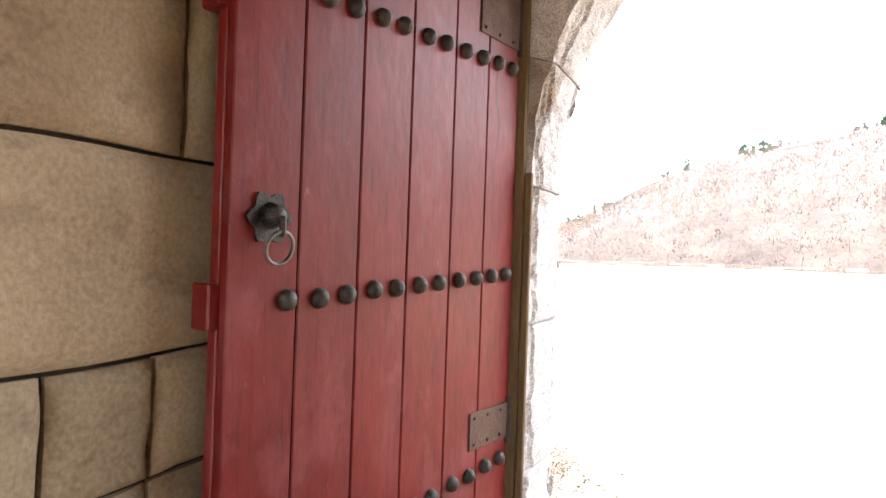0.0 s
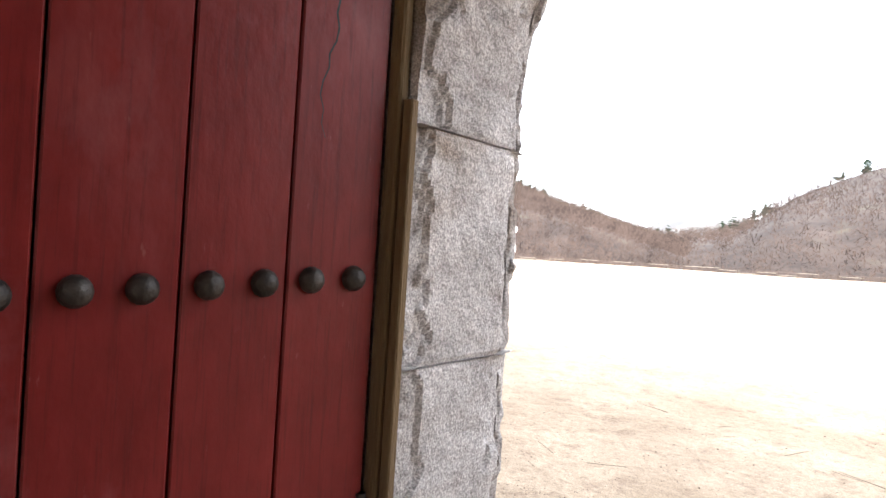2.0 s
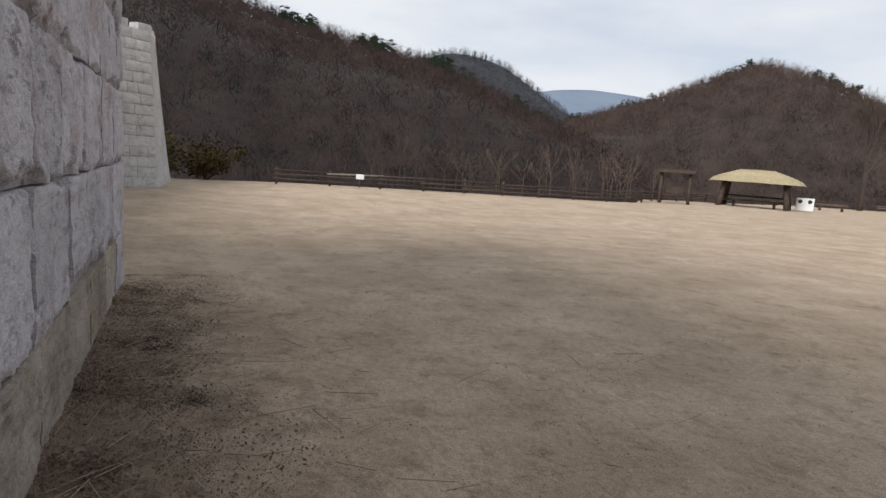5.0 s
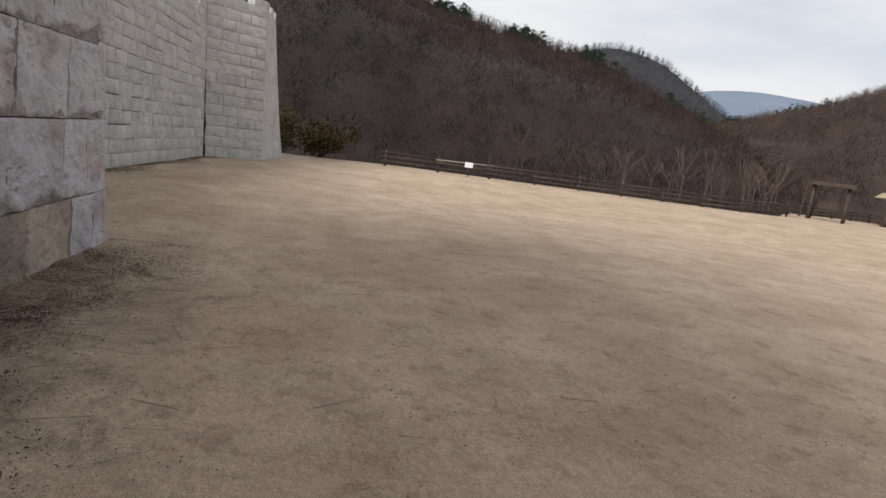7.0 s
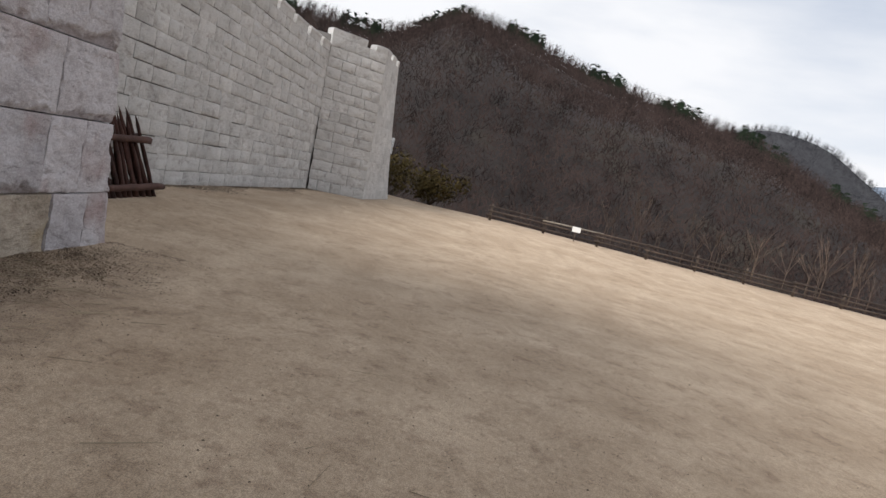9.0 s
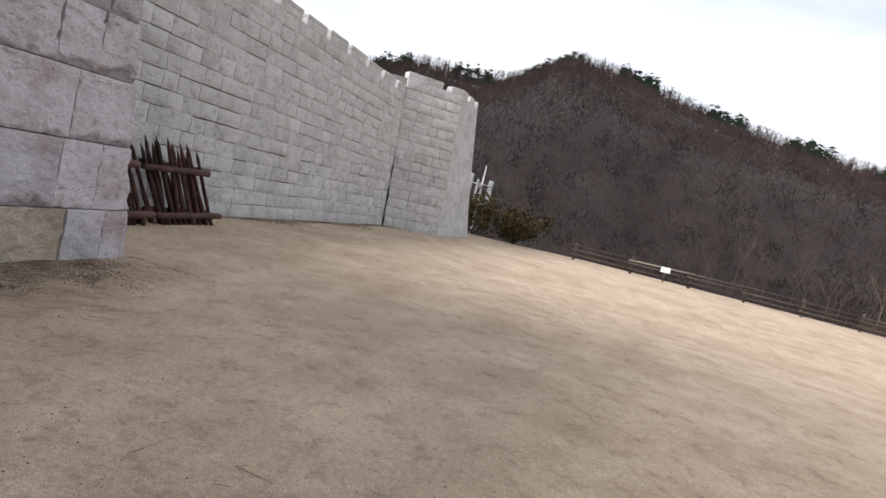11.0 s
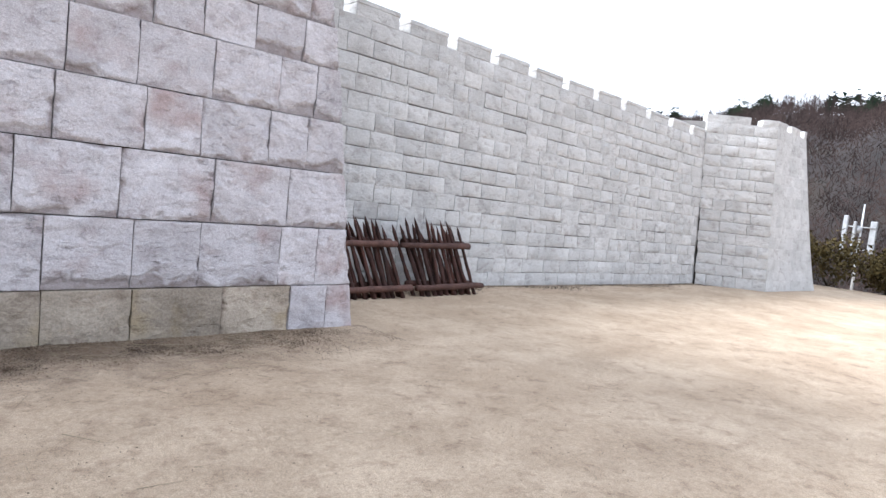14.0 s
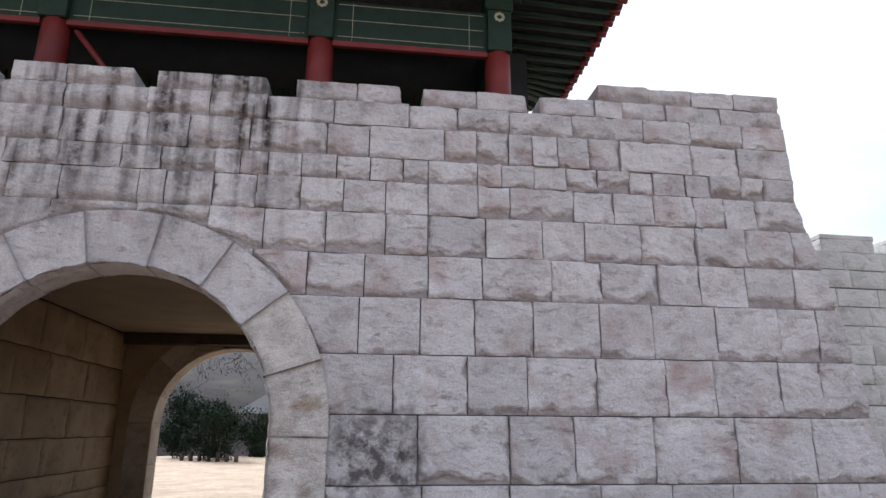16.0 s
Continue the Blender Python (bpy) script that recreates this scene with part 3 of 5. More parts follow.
# ---------------- ground ----------------
def build_ground():
    xs = np.unique(np.concatenate([np.linspace(-12, 12, 81), np.linspace(-60, 60, 61), np.array([-2500, -1200, -500, -200, -110, 110, 200, 500, 1200, 2500.0])]))
    ys = np.unique(np.concatenate([np.linspace(-8, 14, 74), np.linspace(-40, 100, 71), np.array([-2500, -1200, -500, -200, -90, 150, 300, 600, 1200, 2500.0])]))
    verts = []
    for y in ys:
        for x in xs:
            z = ground_z(x, y)
            if abs(x) < 12 and -8 < y < 14:
                z += 0.012 * noise.noise(Vector((x * 0.9, y * 0.9, 0))) + 0.006 * noise.noise(Vector((x * 3.1, y * 3.1, 4)))
            edge = -29.4 - 8 * step(y, 23, 33) - 7 * step(y, 33, 58)
            z -= 7 * max(step(edge - x, 0.3, 9), step(y, 91, 105), step(x, 60, 100), step(-y, 60, 110))
            verts.append((x, y, z))
    n = len(xs)
    faces = [(j * n + i, j * n + i + 1, (j + 1) * n + i + 1, (j + 1) * n + i) for j in range(len(ys) - 1) for i in range(n - 1)]
    tagged(put_mesh("ground", verts, faces, sand, smooth=True), "bare trodden sandy ground with grit, darker patches and painted gate-foot shade", "ground", kind="structure")


build_ground()

# ---------------- hills ----------------
EYE = Vector((-0.5, 2.0, 1.5))


def hill(name, knots, foot, crest, soil, label, trees, twig, tall, pines=0.0, reach=0.35, seed=1, ridge=1.2):
    """A wooded ridge. knots: bearing in degrees (left of the gate's axis) and height of the skyline in degrees, seen from the court."""
    rg = random.Random(seed)
    az, el = [k[0] for k in knots], [k[1] for k in knots]
    order = np.argsort(az)
    az, el = np.array(az)[order], np.array(el)[order]
    cols = np.arange(az[0], az[-1] + 0.01, 0.6)
    crest_el = np.interp(cols, az, el)
    crest_el = np.convolve(np.pad(crest_el, 2, mode="edge"), [0.1, 0.2, 0.4, 0.2, 0.1], "valid")

    def height(a, t):
        e = np.interp(a, cols, crest_el)
        top = math.tan(radians(e)) * crest
        d = foot + (crest - foot) * t
        rise = top * (t ** 0.8 if t <= 1 else 1 - (t - 1) * 0.6)
        lump = 0.05 * top * noise.fractal(Vector((a * 0.12, t * 2.2, seed)), 1.0, 2.0, 4) * min(1, 4 * t) * min(1.0, abs(1 - t) * 3 + 0.1)
        return d, rise + lump - 9 * (1 - min(1, t * 5)) - 0.2

    def place(a, t):
        d, z = height(a, t)
        return Vector((EYE.x - math.sin(radians(a)) * d, EYE.y + math.cos(radians(a)) * d, z + EYE.z))

    rows = [i / 16 for i in range(17)] + [1.1, 1.3, 1.7]
    verts = [place(a, t) for t in rows for a in cols]
    n = len(cols)
    faces = [(j * n + i, j * n + i + 1, (j + 1) * n + i + 1, (j + 1) * n + i) for j in range(len(rows) - 1) for i in range(n - 1)]
    tagged(put_mesh(name, verts, [f[::-1] for f in faces], soil, smooth=True), label, "hill", kind="structure")
    tv, tf, pv, pf = [], [], [], []
    for k in range(trees):
        a = rg.uniform(az[0], az[-1])
        t = 0.998 - 0.09 * rg.random() ** 2 if k < trees * 0.07 else rg.random() ** 1.3
        base = place(a, t)
        side = Vector((math.cos(radians(a)), math.sin(radians(a)), 0))
        h = tall * rg.uniform(0.55, 1.15) * (ridge if t > 0.9 else 1.0)
        if rg.random() < pines * (11.0 if t > 0.90 and math.sin(a * 0.9 + seed) > -0.1 else 0.0):
            lean = side * rg.uniform(-0.06, 0.06) * h
            for _ in range(11):
                c = base + Vector((0, 0, h * rg.uniform(0.2, 1.0))) + lean
                r = h * 0.24 * (1.25 - (c.z - base.z) / h)
                for _ in range(4):
                    i0 = len(pv)
                    for _ in range(3):
                        pv.append(c + side * rg.gauss(0, r) + Vector((0, 0, rg.gauss(0, r * 0.45))))
                    pf.append((i0, i0 + 1, i0 + 2))
            i0 = len(pv)
            pv.extend([base - side * 0.12, base + side * 0.12, base + Vector((0, 0, h * 0.9)) + lean])
            pf.append((i0, i0 + 1, i0 + 2))
            continue
        w = 0.0062 * h * (min(crest, 320) / 220) * (1.7 if t > 0.93 else 1.0)
        i0 = len(tv)
        top = base + side * rg.uniform(-0.1, 0.1) * h + Vector((0, 0, h))
        if t > 0.90 or k % 11 == 0:
            tv.extend([base - side * w, base + side * w, top])
            tf.append((i0, i0 + 1, i0 + 2))
        for _ in range(9 if t > 0.93 else 12):
            s = rg.uniform(0.0 if t > 0.93 else 0.2, 0.8)
            p = base.lerp(top, s)
            q = p + side * rg.uniform(-1, 1) * reach * h + Vector((0, 0, h * rg.uniform(0.02, 0.36) * (1.25 - s)))
            if t < 0.90:
                p = base + side * rg.gauss(0, 0.2) * h + Vector((0, 0, h * rg.uniform(0.1, 0.7)))
                fan = rg.uniform(0.05, math.pi - 0.05)
                q = p + (side * math.cos(fan) + Vector((0, 0, math.sin(fan) * 0.8))) * h * rg.uniform(0.12, 0.3)
            i0 = len(tv)
            ww = w * rg.uniform(0.7, 1.3) * (1.7 if t < 0.90 else 1.0)
            tv.extend([p - side * ww, p + side * ww, q])
            tf.append((i0, i0 + 1, i0 + 2))
    if tv:
        tagged(put_mesh("bare_woodland", tv, tf, twig), "leafless brown winter trees covering the slope", "woodland", kind="stuff")
    if pv:
        tagged(put_mesh("pine_woodland", pv, pf, needles), "dark green pines scattered along the ridge", "woodland", kind="stuff")


hill("hill_west", [(50, 0.3), (54, 1.0), (58, 2.6), (62, 4.4), (66, 6.2), (69, 7.3), (72, 8.0), (75, 8.6), (80, 9.5), (85, 10.5), (89, 11.8), (94.5, 12.7), (98, 10.6), (102, 9.2), (107.5, 9.5), (111.8, 8.0), (125, 6.5), (140, 6)],
     55, 260, hill_soil, "steep brown hillside of bare winter woods", 26000, twigs, 4.4, pines=0.014, seed=3, ridge=1.8)
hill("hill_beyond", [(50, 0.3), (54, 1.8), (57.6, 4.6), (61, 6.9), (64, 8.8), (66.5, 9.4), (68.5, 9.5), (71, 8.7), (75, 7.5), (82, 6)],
     330, 620, beyond_soil, "dark wooded ridge behind the near slope, tinted grey-blue for haze", 9000, beyond_twigs, 6.5, seed=4, ridge=1.2)
hill("hill_round", [(60, 3.0), (57, 4.3), (51.5, 6.0), (47, 7.9), (43, 9.2), (38.8, 7.9), (35.6, 6.4), (31, 5.2), (26.6, 3.7), (21, 1.8), (17, 0.3)],
     75, 230, round_soil, "rounded brown hill of bare winter woods", 17000, round_twigs, 4.2, pines=0.007, seed=5, ridge=1.15)
hill("hill_blue", [(66, 3), (62, 6.4), (59.5, 7.0), (56, 7.2), (52, 6.8), (48, 5.5), (40, 3)], 1300, 1900, far_soil, "distant mountain ridge, blue haze painted into its colour", 0, far_twigs, 8, seed=7)
hill("hill_hazy", [(26, 0.5), (21, 2.2), (17, 4.5), (14, 4.2), (11, 3.2), (5, 3.0)], 500, 900, mid_soil, "distant hill, grey haze painted into its colour", 0, far_twigs, 8, seed=8)
hill("hill_north", [(26, 0.6), (20, 1.4), (13.5, 2.4), (8.9, 5.8), (3.6, 7.9), (-9, 10.3), (-25, 11), (-45, 9), (-70, 8)], 110, 330, round_soil, "long brown hillside of bare winter woods", 9000, round_twigs, 5.5, pines=0.012, seed=9)
hill("hill_south", [(140, 6), (165, 6.5), (190, 7), (215, 7), (250, 7), (290, 8)], 120, 300, hill_soil, "wooded brown slope behind the fortress", 2200, twigs, 7, pines=0.2, seed=11)

# ---------------- gate: masonry ----------------
CX, CZ, RI, RO = 1.2, 1.75, 1.588, 2.17   # the arch: middle, spring line, inner and outer radius
RIGHT, DEEP = 9.6, -7.3


def corner_x(z):
    """The flared end of the platform."""
    return -7.2 + 0.165 * min(z, 1.2) + 0.165 * max(0, min(z, 3.4) - 1.2) + 0.24 * max(0, min(z, 4.4) - 3.4) + 0.03 * max(0, z - 4.4)


def lean(z):
    return -0.014 * z


def facade(x, o, z):
    return (x, lean(z) + o, z)


gate_wall = tagged(new("wall_gate"), "tall gate platform of rough-faced pale granite blocks", "wall", kind="structure")


def masses():
    part("core_west", box_bm(-6.28, -0.96, DEEP, -0.12, -0.3, 5.0), mortar, gate_wall)
    bm = bmesh.new()
    prof = [(corner_x(z) + 0.10, z) for z in (-0.3, 0.6, 1.2, 2.2, 3.4, 4.4, 5.6)]
    front = [bm.verts.new((x, -0.12 + lean(z), z)) for x, z in prof] + [bm.verts.new((-6.0, -0.12 + lean(z), z)) for x, z in reversed(prof)]
    bm.faces.new(front)
    ext = bmesh.ops.extrude_face_region(bm, geom=bm.faces[:])["geom"]
    bmesh.ops.translate(bm, vec=(0, DEEP + 0.12, 0), verts=[g for g in ext if isinstance(g, bmesh.types.BMVert)])
    bmesh.ops.recalc_face_normals(bm, faces=bm.faces[:])
    part("core_flank", bm, mortar, gate_wall)
    part("core_east", box_bm(3.36, RIGHT - 0.5, DEEP, -0.12, -0.3, 5.0), mortar, gate_wall)
    part("core_top", box_bm(-0.96, 3.36, DEEP, -0.12, 3.75, 5.0), mortar, gate_wall)
    for y0, y1, inner, outer in ((-0.46, -0.12, RI + 0.04, 1.0), (DEEP, DEEP + 0.5, RI - 0.11, 1.0)):
        bm = bmesh.new()
        n = 20
        pts = []
        for i in range(n + 1):
            a = math.pi * i / n
            pts.append((CX - inner * math.cos(a), CZ + (0.12 if y0 < -1 else 0) + inner * math.sin(a)))
        loop = [(-0.96, -0.3), (CX - inner, -0.3)] + pts + [(CX + inner, -0.3), (3.36, -0.3), (3.36, 3.75), (-0.96, 3.75)]
        f = bm.faces.new([bm.verts.new((x, y0, z)) for x, z in loop])
        ext = bmesh.ops.extrude_face_region(bm, geom=[f])["geom"]
        bmesh.ops.translate(bm, vec=(0, y1 - y0, 0), verts=[g for g in ext if isinstance(g, bmesh.types.BMVert)])
        bmesh.ops.recalc_face_normals(bm, faces=bm.faces[:])
        part("arch_wall", bm, mortar if y0 > -1 else tan_stone, gate_wall)


masses()


def ring_x(z):
    """Where the ring's outer edge lies left of the middle, at that height."""
    if z <= CZ:
        return CX - RO
    return CX - math.sqrt(max(0, RO * RO - (z - CZ) ** 2))


def ring_z(x):
    return CZ + math.sqrt(max(0, RO * RO - (x - CX) ** 2)) if abs(x - CX) < RO else -9


COURSES = [
    (-0.15, 0.55, [-2.0, -2.88, -3.74, -4.51, -5.44, -6.27, -6.77]),
    (0.55, 1.23, [-1.91, -2.79, -3.73, -4.49, -5.15, -6.09, -6.58]),
    (1.23, 1.90, [-1.86, -2.8, -3.48, -4.34, -5.26, -6.14]),
    (1.90, 2.50, [-1.6, -2.37, -3.0, -3.76, -4.53, -5.08, -5.85, -6.33]),
    (2.50, 3.10, [-1.23, -1.87, -2.45, -3.09, -3.83, -4.43, -5.17, -5.92, -6.4]),
    (3.10, 3.57, [-0.67, -1.27, -1.95, -2.54, -3.31, -3.88, -4.55, -5.03, -5.6, -6.19]),
]
UPPER_COURSES = [
    (3.57, 4.03, [-0.19, -0.84, -1.48, -1.94, -2.59, -3.23, -3.72, -4.38, -5.05, -5.65, -6.25]),
    (4.03, 4.41, [0.86, 0.37, -0.08, -0.55, -1.01, -1.47, -1.94, -2.5, -2.87, -3.61, -4.09, -4.57, -5.07, -5.45, -5.85]),
    (4.41, 4.69, [0.94, 0.38, 0.11, -0.18, -0.54, -0.92, -1.29, -1.66, -1.94, -2.5, -2.78, -3.16, -3.54, -3.92, -4.3, -4.6, -5.0, -5.3, -5.69, -5.99]),
    (4.69, 5.08, [0.69, 0.04, -0.8, -1.27, -2.12, -2.49, -2.87, -3.15, -3.45, -3.83, -4.22, -5.1, -5.71]),
    (5.08, 5.38, [0.5, -0.12, -0.86, -1.71, -2.28, -2.89, -3.65, -4.53, -5.12, -5.8]),
]


def stone(x0, x1, z0, z1, x0t=None):
    """One facade stone between two joints, cut to the arch ring where they meet."""
    low = z0 < 0.5
    mat = granite_base if low and (-6.4 < x0 < -2.1 or x0 > 3.4) else granite
    flip = x0 > CX
    cut = rect(x0, x1, z0, z1, x0t)
    if z0 < CZ + RO and x0 < CX + RO and x1 > CX - RO:
        a, b = (2 * CX - x1, 2 * CX - x0) if flip else (x0, x1)
        if z1 < CZ + RO * 0.82:
            if a > ring_x(z1) - 0.03:
                return
            edge = lambda z: ring_x(z) if b > ring_x(z1) - 0.02 else b
            half = lambda s, t: (a + (edge(z0 + (z1 - z0) * t) - a) * s, z0 + (z1 - z0) * t)
        else:
            if min(ring_z(a), ring_z(b)) > z1 - 0.04 and ring_z((a + b) / 2) > z1 - 0.04:
                return
            def half(s, t):
                x = a + (b - a) * s
                bottom = min(z1 - 0.03, max(z0, ring_z(x)))
                return (x, bottom + (z1 - bottom) * t)
        cut = (lambda s, t: (2 * CX - half(1 - s, t)[0], half(1 - s, t)[1])) if flip else half
    split_stone("granite_block", cut, mat, gate_wall, facade, proud=rng.uniform(0.032, 0.052), cell=0.018 if -7.3 < x0 < 0.6 else 0.05, gap=0.0056)


def facade_stones():
    for z0, z1, joints in COURSES + UPPER_COURSES:
        ends = sorted(joints)
        inner = ring_x(z1) if z1 < CZ + RO * 0.82 else CX + rng.uniform(-0.3, 0.3)
        xs = [x for x in ends if x < inner - 0.12]
        xs = xs + [inner]
        # fill the stretch over the arch where stones are not laid out above
        if z1 > CZ + RO * 0.82:
            while xs[-1] - xs[-2] > 0.85:
                xs.insert(-1, xs[-2] + rng.uniform(0.5, 0.75))
        stone(corner_x(z0), xs[0], z0, z1, corner_x(z1))
        for a, b in zip(xs, xs[1:]):
            stone(a, b, z0, z1)
        # the half beyond the arch
        x = xs[-1] if z1 > CZ + RO * 0.82 else 2 * CX - xs[-1]
        while x < RIGHT - 0.7:
            w = rng.uniform(0.5, 0.95)
            if x + w > RIGHT - 1.0:
                w = RIGHT - 0.45 - x
            stone(x, x + w, z0, z1)
            x += w


facade_stones()


def parapet():
    part("parapet_core", box_bm(-6.2, RIGHT - 0.6, -0.5, -0.13, 4.85, 5.35), mortar, gate_wall)
    spans = [(-3.13, -1.87), (-1.63, -0.42), (-0.12, 1.10), (1.32, 2.60), (2.84, 4.1), (4.35, 5.6)]
    for a, b in spans:
        mid = (a + b) / 2 + rng.uniform(-0.1, 0.1)
        for x0, x1 in ((a, mid), (mid, b)):
            split_stone("merlon_block", rect(x0, x1, 5.38, 5.61, x0 + (0.03 if x0 == a else 0)), granite, gate_wall, facade, depth=0.36, cell=0.025)
        top = box_bm(a + 0.02, b - 0.02, -0.44, -0.09, 5.38, 5.605, 0.02)
        part("merlon_core", top, granite, gate_wall)
    for z0, z1, xs in ((5.38, 5.61, [corner_x(5.4), -5.55, -4.85, -4.3, -3.95, -3.27]), (5.61, 5.83, [corner_x(5.6), -5.75, -5.2, -4.65, -4.0])):
        for a, b in zip(xs, xs[1:]):
            split_stone("parapet_block", rect(a, b, z0, z1), granite, gate_wall, facade, depth=0.36, cell=0.025)
    part("parapet_cap", box_bm(-6.3, -4.03, -0.44, -0.09, 5.38, 5.81, 0.02), granite, gate_wall)
    part("parapet_step", box_bm(-4.03, -3.29, -0.44, -0.09, 5.38, 5.59, 0.02), granite, gate_wall)


parapet()

arch_ring = tagged(new("gate_arch"), "round arch of dressed granite voussoirs on upright jamb stones", "arch", kind="structure")


def ring_stone(curve, lo, hi, y0, y1, mat, parent, fine):
    """A stone of the arch: curve(k, r) gives (x, z) along the ring for k from lo to hi and depth r from the soffit."""
    verts, faces = [], []
    seed = rng.uniform(0, 500)

    def sheet(fn, nu, nv):
        base = len(verts)
        for j in range(nv + 1):
            for i in range(nu + 1):
                verts.append(fn(i / nu, j / nv))
        for j in range(nv):
            for i in range(nu):
                a = base + j * (nu + 1) + i
                faces.append((a, a + 1, a + nu + 2, a + nu + 1))

    def relief(p, q, edge):
        crumble = noise.fractal(Vector((p * 5 + seed, q * 6.5, 1)), 0.9, 2.1, 4) + (0.075 - edge) * 9
        chip = 0.017 * step(crumble, 0.0, 0.16) + 0.012 * step(crumble, 0.5, 0.75)
        chip += 0.005 * noise.fractal(Vector((p * 9, q * 9, seed)), 0.8, 2.2, 3)
        return chip

    span = (hi - lo)
    unit = math.dist(curve(lo, 0), curve(hi, 0))
    turn = unit / (hi - lo)

    def soffit(u, v):
        k, y = lo + span * (0.003 + 0.994 * u), y0 + (y1 - y0) * v
        edge = min(v, 1 - v) * (y1 - y0)
        cut = min(u, 1 - u) * unit
        d = relief(k * turn, y, edge)
        d += 0.006 * max(0, 1 - cut / 0.012)
        x, z = curve(k, d)
        return (x, y, z)

    def face(u, v):
        k = lo + span * (0.003 + 0.994 * u)
        x, z = curve(k, 0.02 + (RO - RI - 0.025) * v if v else relief(k * turn, y1, 0))
        edge = min(u, 1 - u) * unit
        out = 0.016 * min(1, edge / 0.05) * min(1, min(v, 1 - v) * 0.6 / 0.05) * (0.7 + 0.6 * noise.noise(Vector((x * 4 + seed, z * 4, 2)))) + 0.012 * noise.noise(Vector((x * 12, z * 12, seed)))
        return (x, y1 + lean(z) + (out if v else 0), z)

    def back(u, v):
        k = lo + span * (0.003 + 0.994 * u)
        x, z = curve(k, relief(k * turn, y0, 0) if v == 0 else (RO - RI) * v)
        return (x, y0, z)

    sheet(soffit, fine, 38 if fine > 10 else 5)
    sheet(face, max(6, fine // 2), 6)
    sheet(back, max(4, fine // 2), 1)
    for u in (0.0, 1.0):
        base = len(verts)
        k = lo + span * (0.003 + 0.994 * u)
        for r, y in ((0, y0), (0, y1), (RO - RI, y1), (RO - RI, y0)):
            x, z = curve(k, r)
            verts.append((x, y, z))
        faces.append((base, base + 1, base + 2, base + 3))
    c = Vector(verts[0])
    return put_mesh("voussoir", [Vector(v) - c for v in verts], faces, mat, parent, at=c)


def build_arch():
    def west(k, r):
        return (CX - RI - r, k)

    def east(k, r):
        return (CX + RI + r, k)

    for side in (west, east):
        for lo, hi in ((-0.2, 0.35), (0.35, 1.05), (1.05, 1.69)):
            s = ring_stone(side, lo, hi, -0.48, 0.012, granite_jamb, arch_ring, 46 if side is west else 8)
            s.name = "jamb_stone"
            s = ring_stone(lambda k, r: side(k, r + 0.008), lo, hi, 0.017, 0.062, granite_jamb, arch_ring, 46 if side is west else 8)
            s.name = "jamb_facing"
    n = 9
    start = math.asin((1.69 - CZ) / RI)
    for i in range(n):
        a0 = start + (math.pi - 2 * start) * i / n
        a1 = start + (math.pi - 2 * start) * (i + 1) / n
        curve = lambda k, r: (CX - (RI + r) * math.cos(k), CZ + (RI + r) * math.sin(k))
        ring_stone(curve, a0, a1, -0.48, 0.012, granite_jamb if i < 2 else granite, arch_ring, 44 if i < 2 else 10)
        facing = ring_stone(lambda k, r: curve(k, r + 0.008), a0, a1, 0.017, 0.055, granite_jamb if i < 2 else granite, arch_ring, 44 if i < 2 else 14)
        facing.name = "voussoir_facing"


build_arch()

# ---------------- gate passage ----------------
passage = tagged(new("wall_passage"), "passage walls of large tan moulded stones with brown grooves", "wall", kind="structure")


def passage_walls():
    part("backing_west", box_bm(-1.05, -0.948, DEEP + 0.5, -0.46, -0.2, 3.6), tan_joint, passage)
    part("backing_east", box_bm(3.348, 3.45, DEEP + 0.5, -0.46, -0.2, 3.6), tan_joint, passage)
    rows = [(-0.1, 0.35, [-1.5, -2.6, -3.6, -5.0]), (0.35, 0.74, [-1.2, -2.11, -2.41, -3.4, -4.7]), (0.74, 1.07, [-1.3, -2.11, -2.41, -3.5, -5.2]), (1.07, 1.61, [-1.0, -2.9, -3.9, -5.4]),
            (1.61, 2.2, [-1.1, -2.03, -3.2, -4.6]), (2.2, 2.85, [-1.6, -2.7, -3.7, -5.1]), (2.85, 3.55, [-1.1, -2.2, -3.3, -4.8])]
    for z0, z1, joints in rows:
        ys = [-0.48] + joints + [DEEP + 0.5]
        for a, b in zip(ys, ys[1:]):

            def out(s, t):
                y, z = a + (b - a) * s, z0 + (z1 - z0) * t
                return (y + 0.014 * noise.noise(Vector((y * 1.3, z * 2.6, 4))), z + 0.016 * noise.noise(Vector((y * 2.4, z * 1.1, 9))))

            for side in (0, 1):
                turn = (lambda y, o, z: (-0.9 + o - 0.03, y, z)) if side == 0 else (lambda y, o, z: (3.3 - o + 0.03, y, z))
                rock_patch("moulded_stone", out, tan_stone, passage, depth=0.06, bulge=0.028, rough=0.012, nx=14, nz=9, place=turn, margin=0.03, gap=0.0065, smooth=True)


passage_walls()
tagged(part("ceiling", box_bm(-0.95, 3.35, DEEP + 0.4, -0.44, 3.57, 3.72), plaster), "flat brown plastered ceiling of the passage", "ceiling", kind="structure")
part("ceiling_beam", box_bm(-0.92, 3.32, DEEP + 0.5, DEEP + 0.75, 3.36, 3.569, 0.01), post_wood, passage)

rear_arch = tagged(new("rear_arch"), "plain rear arch of the gate passage in pale stone", "arch", kind="structure")


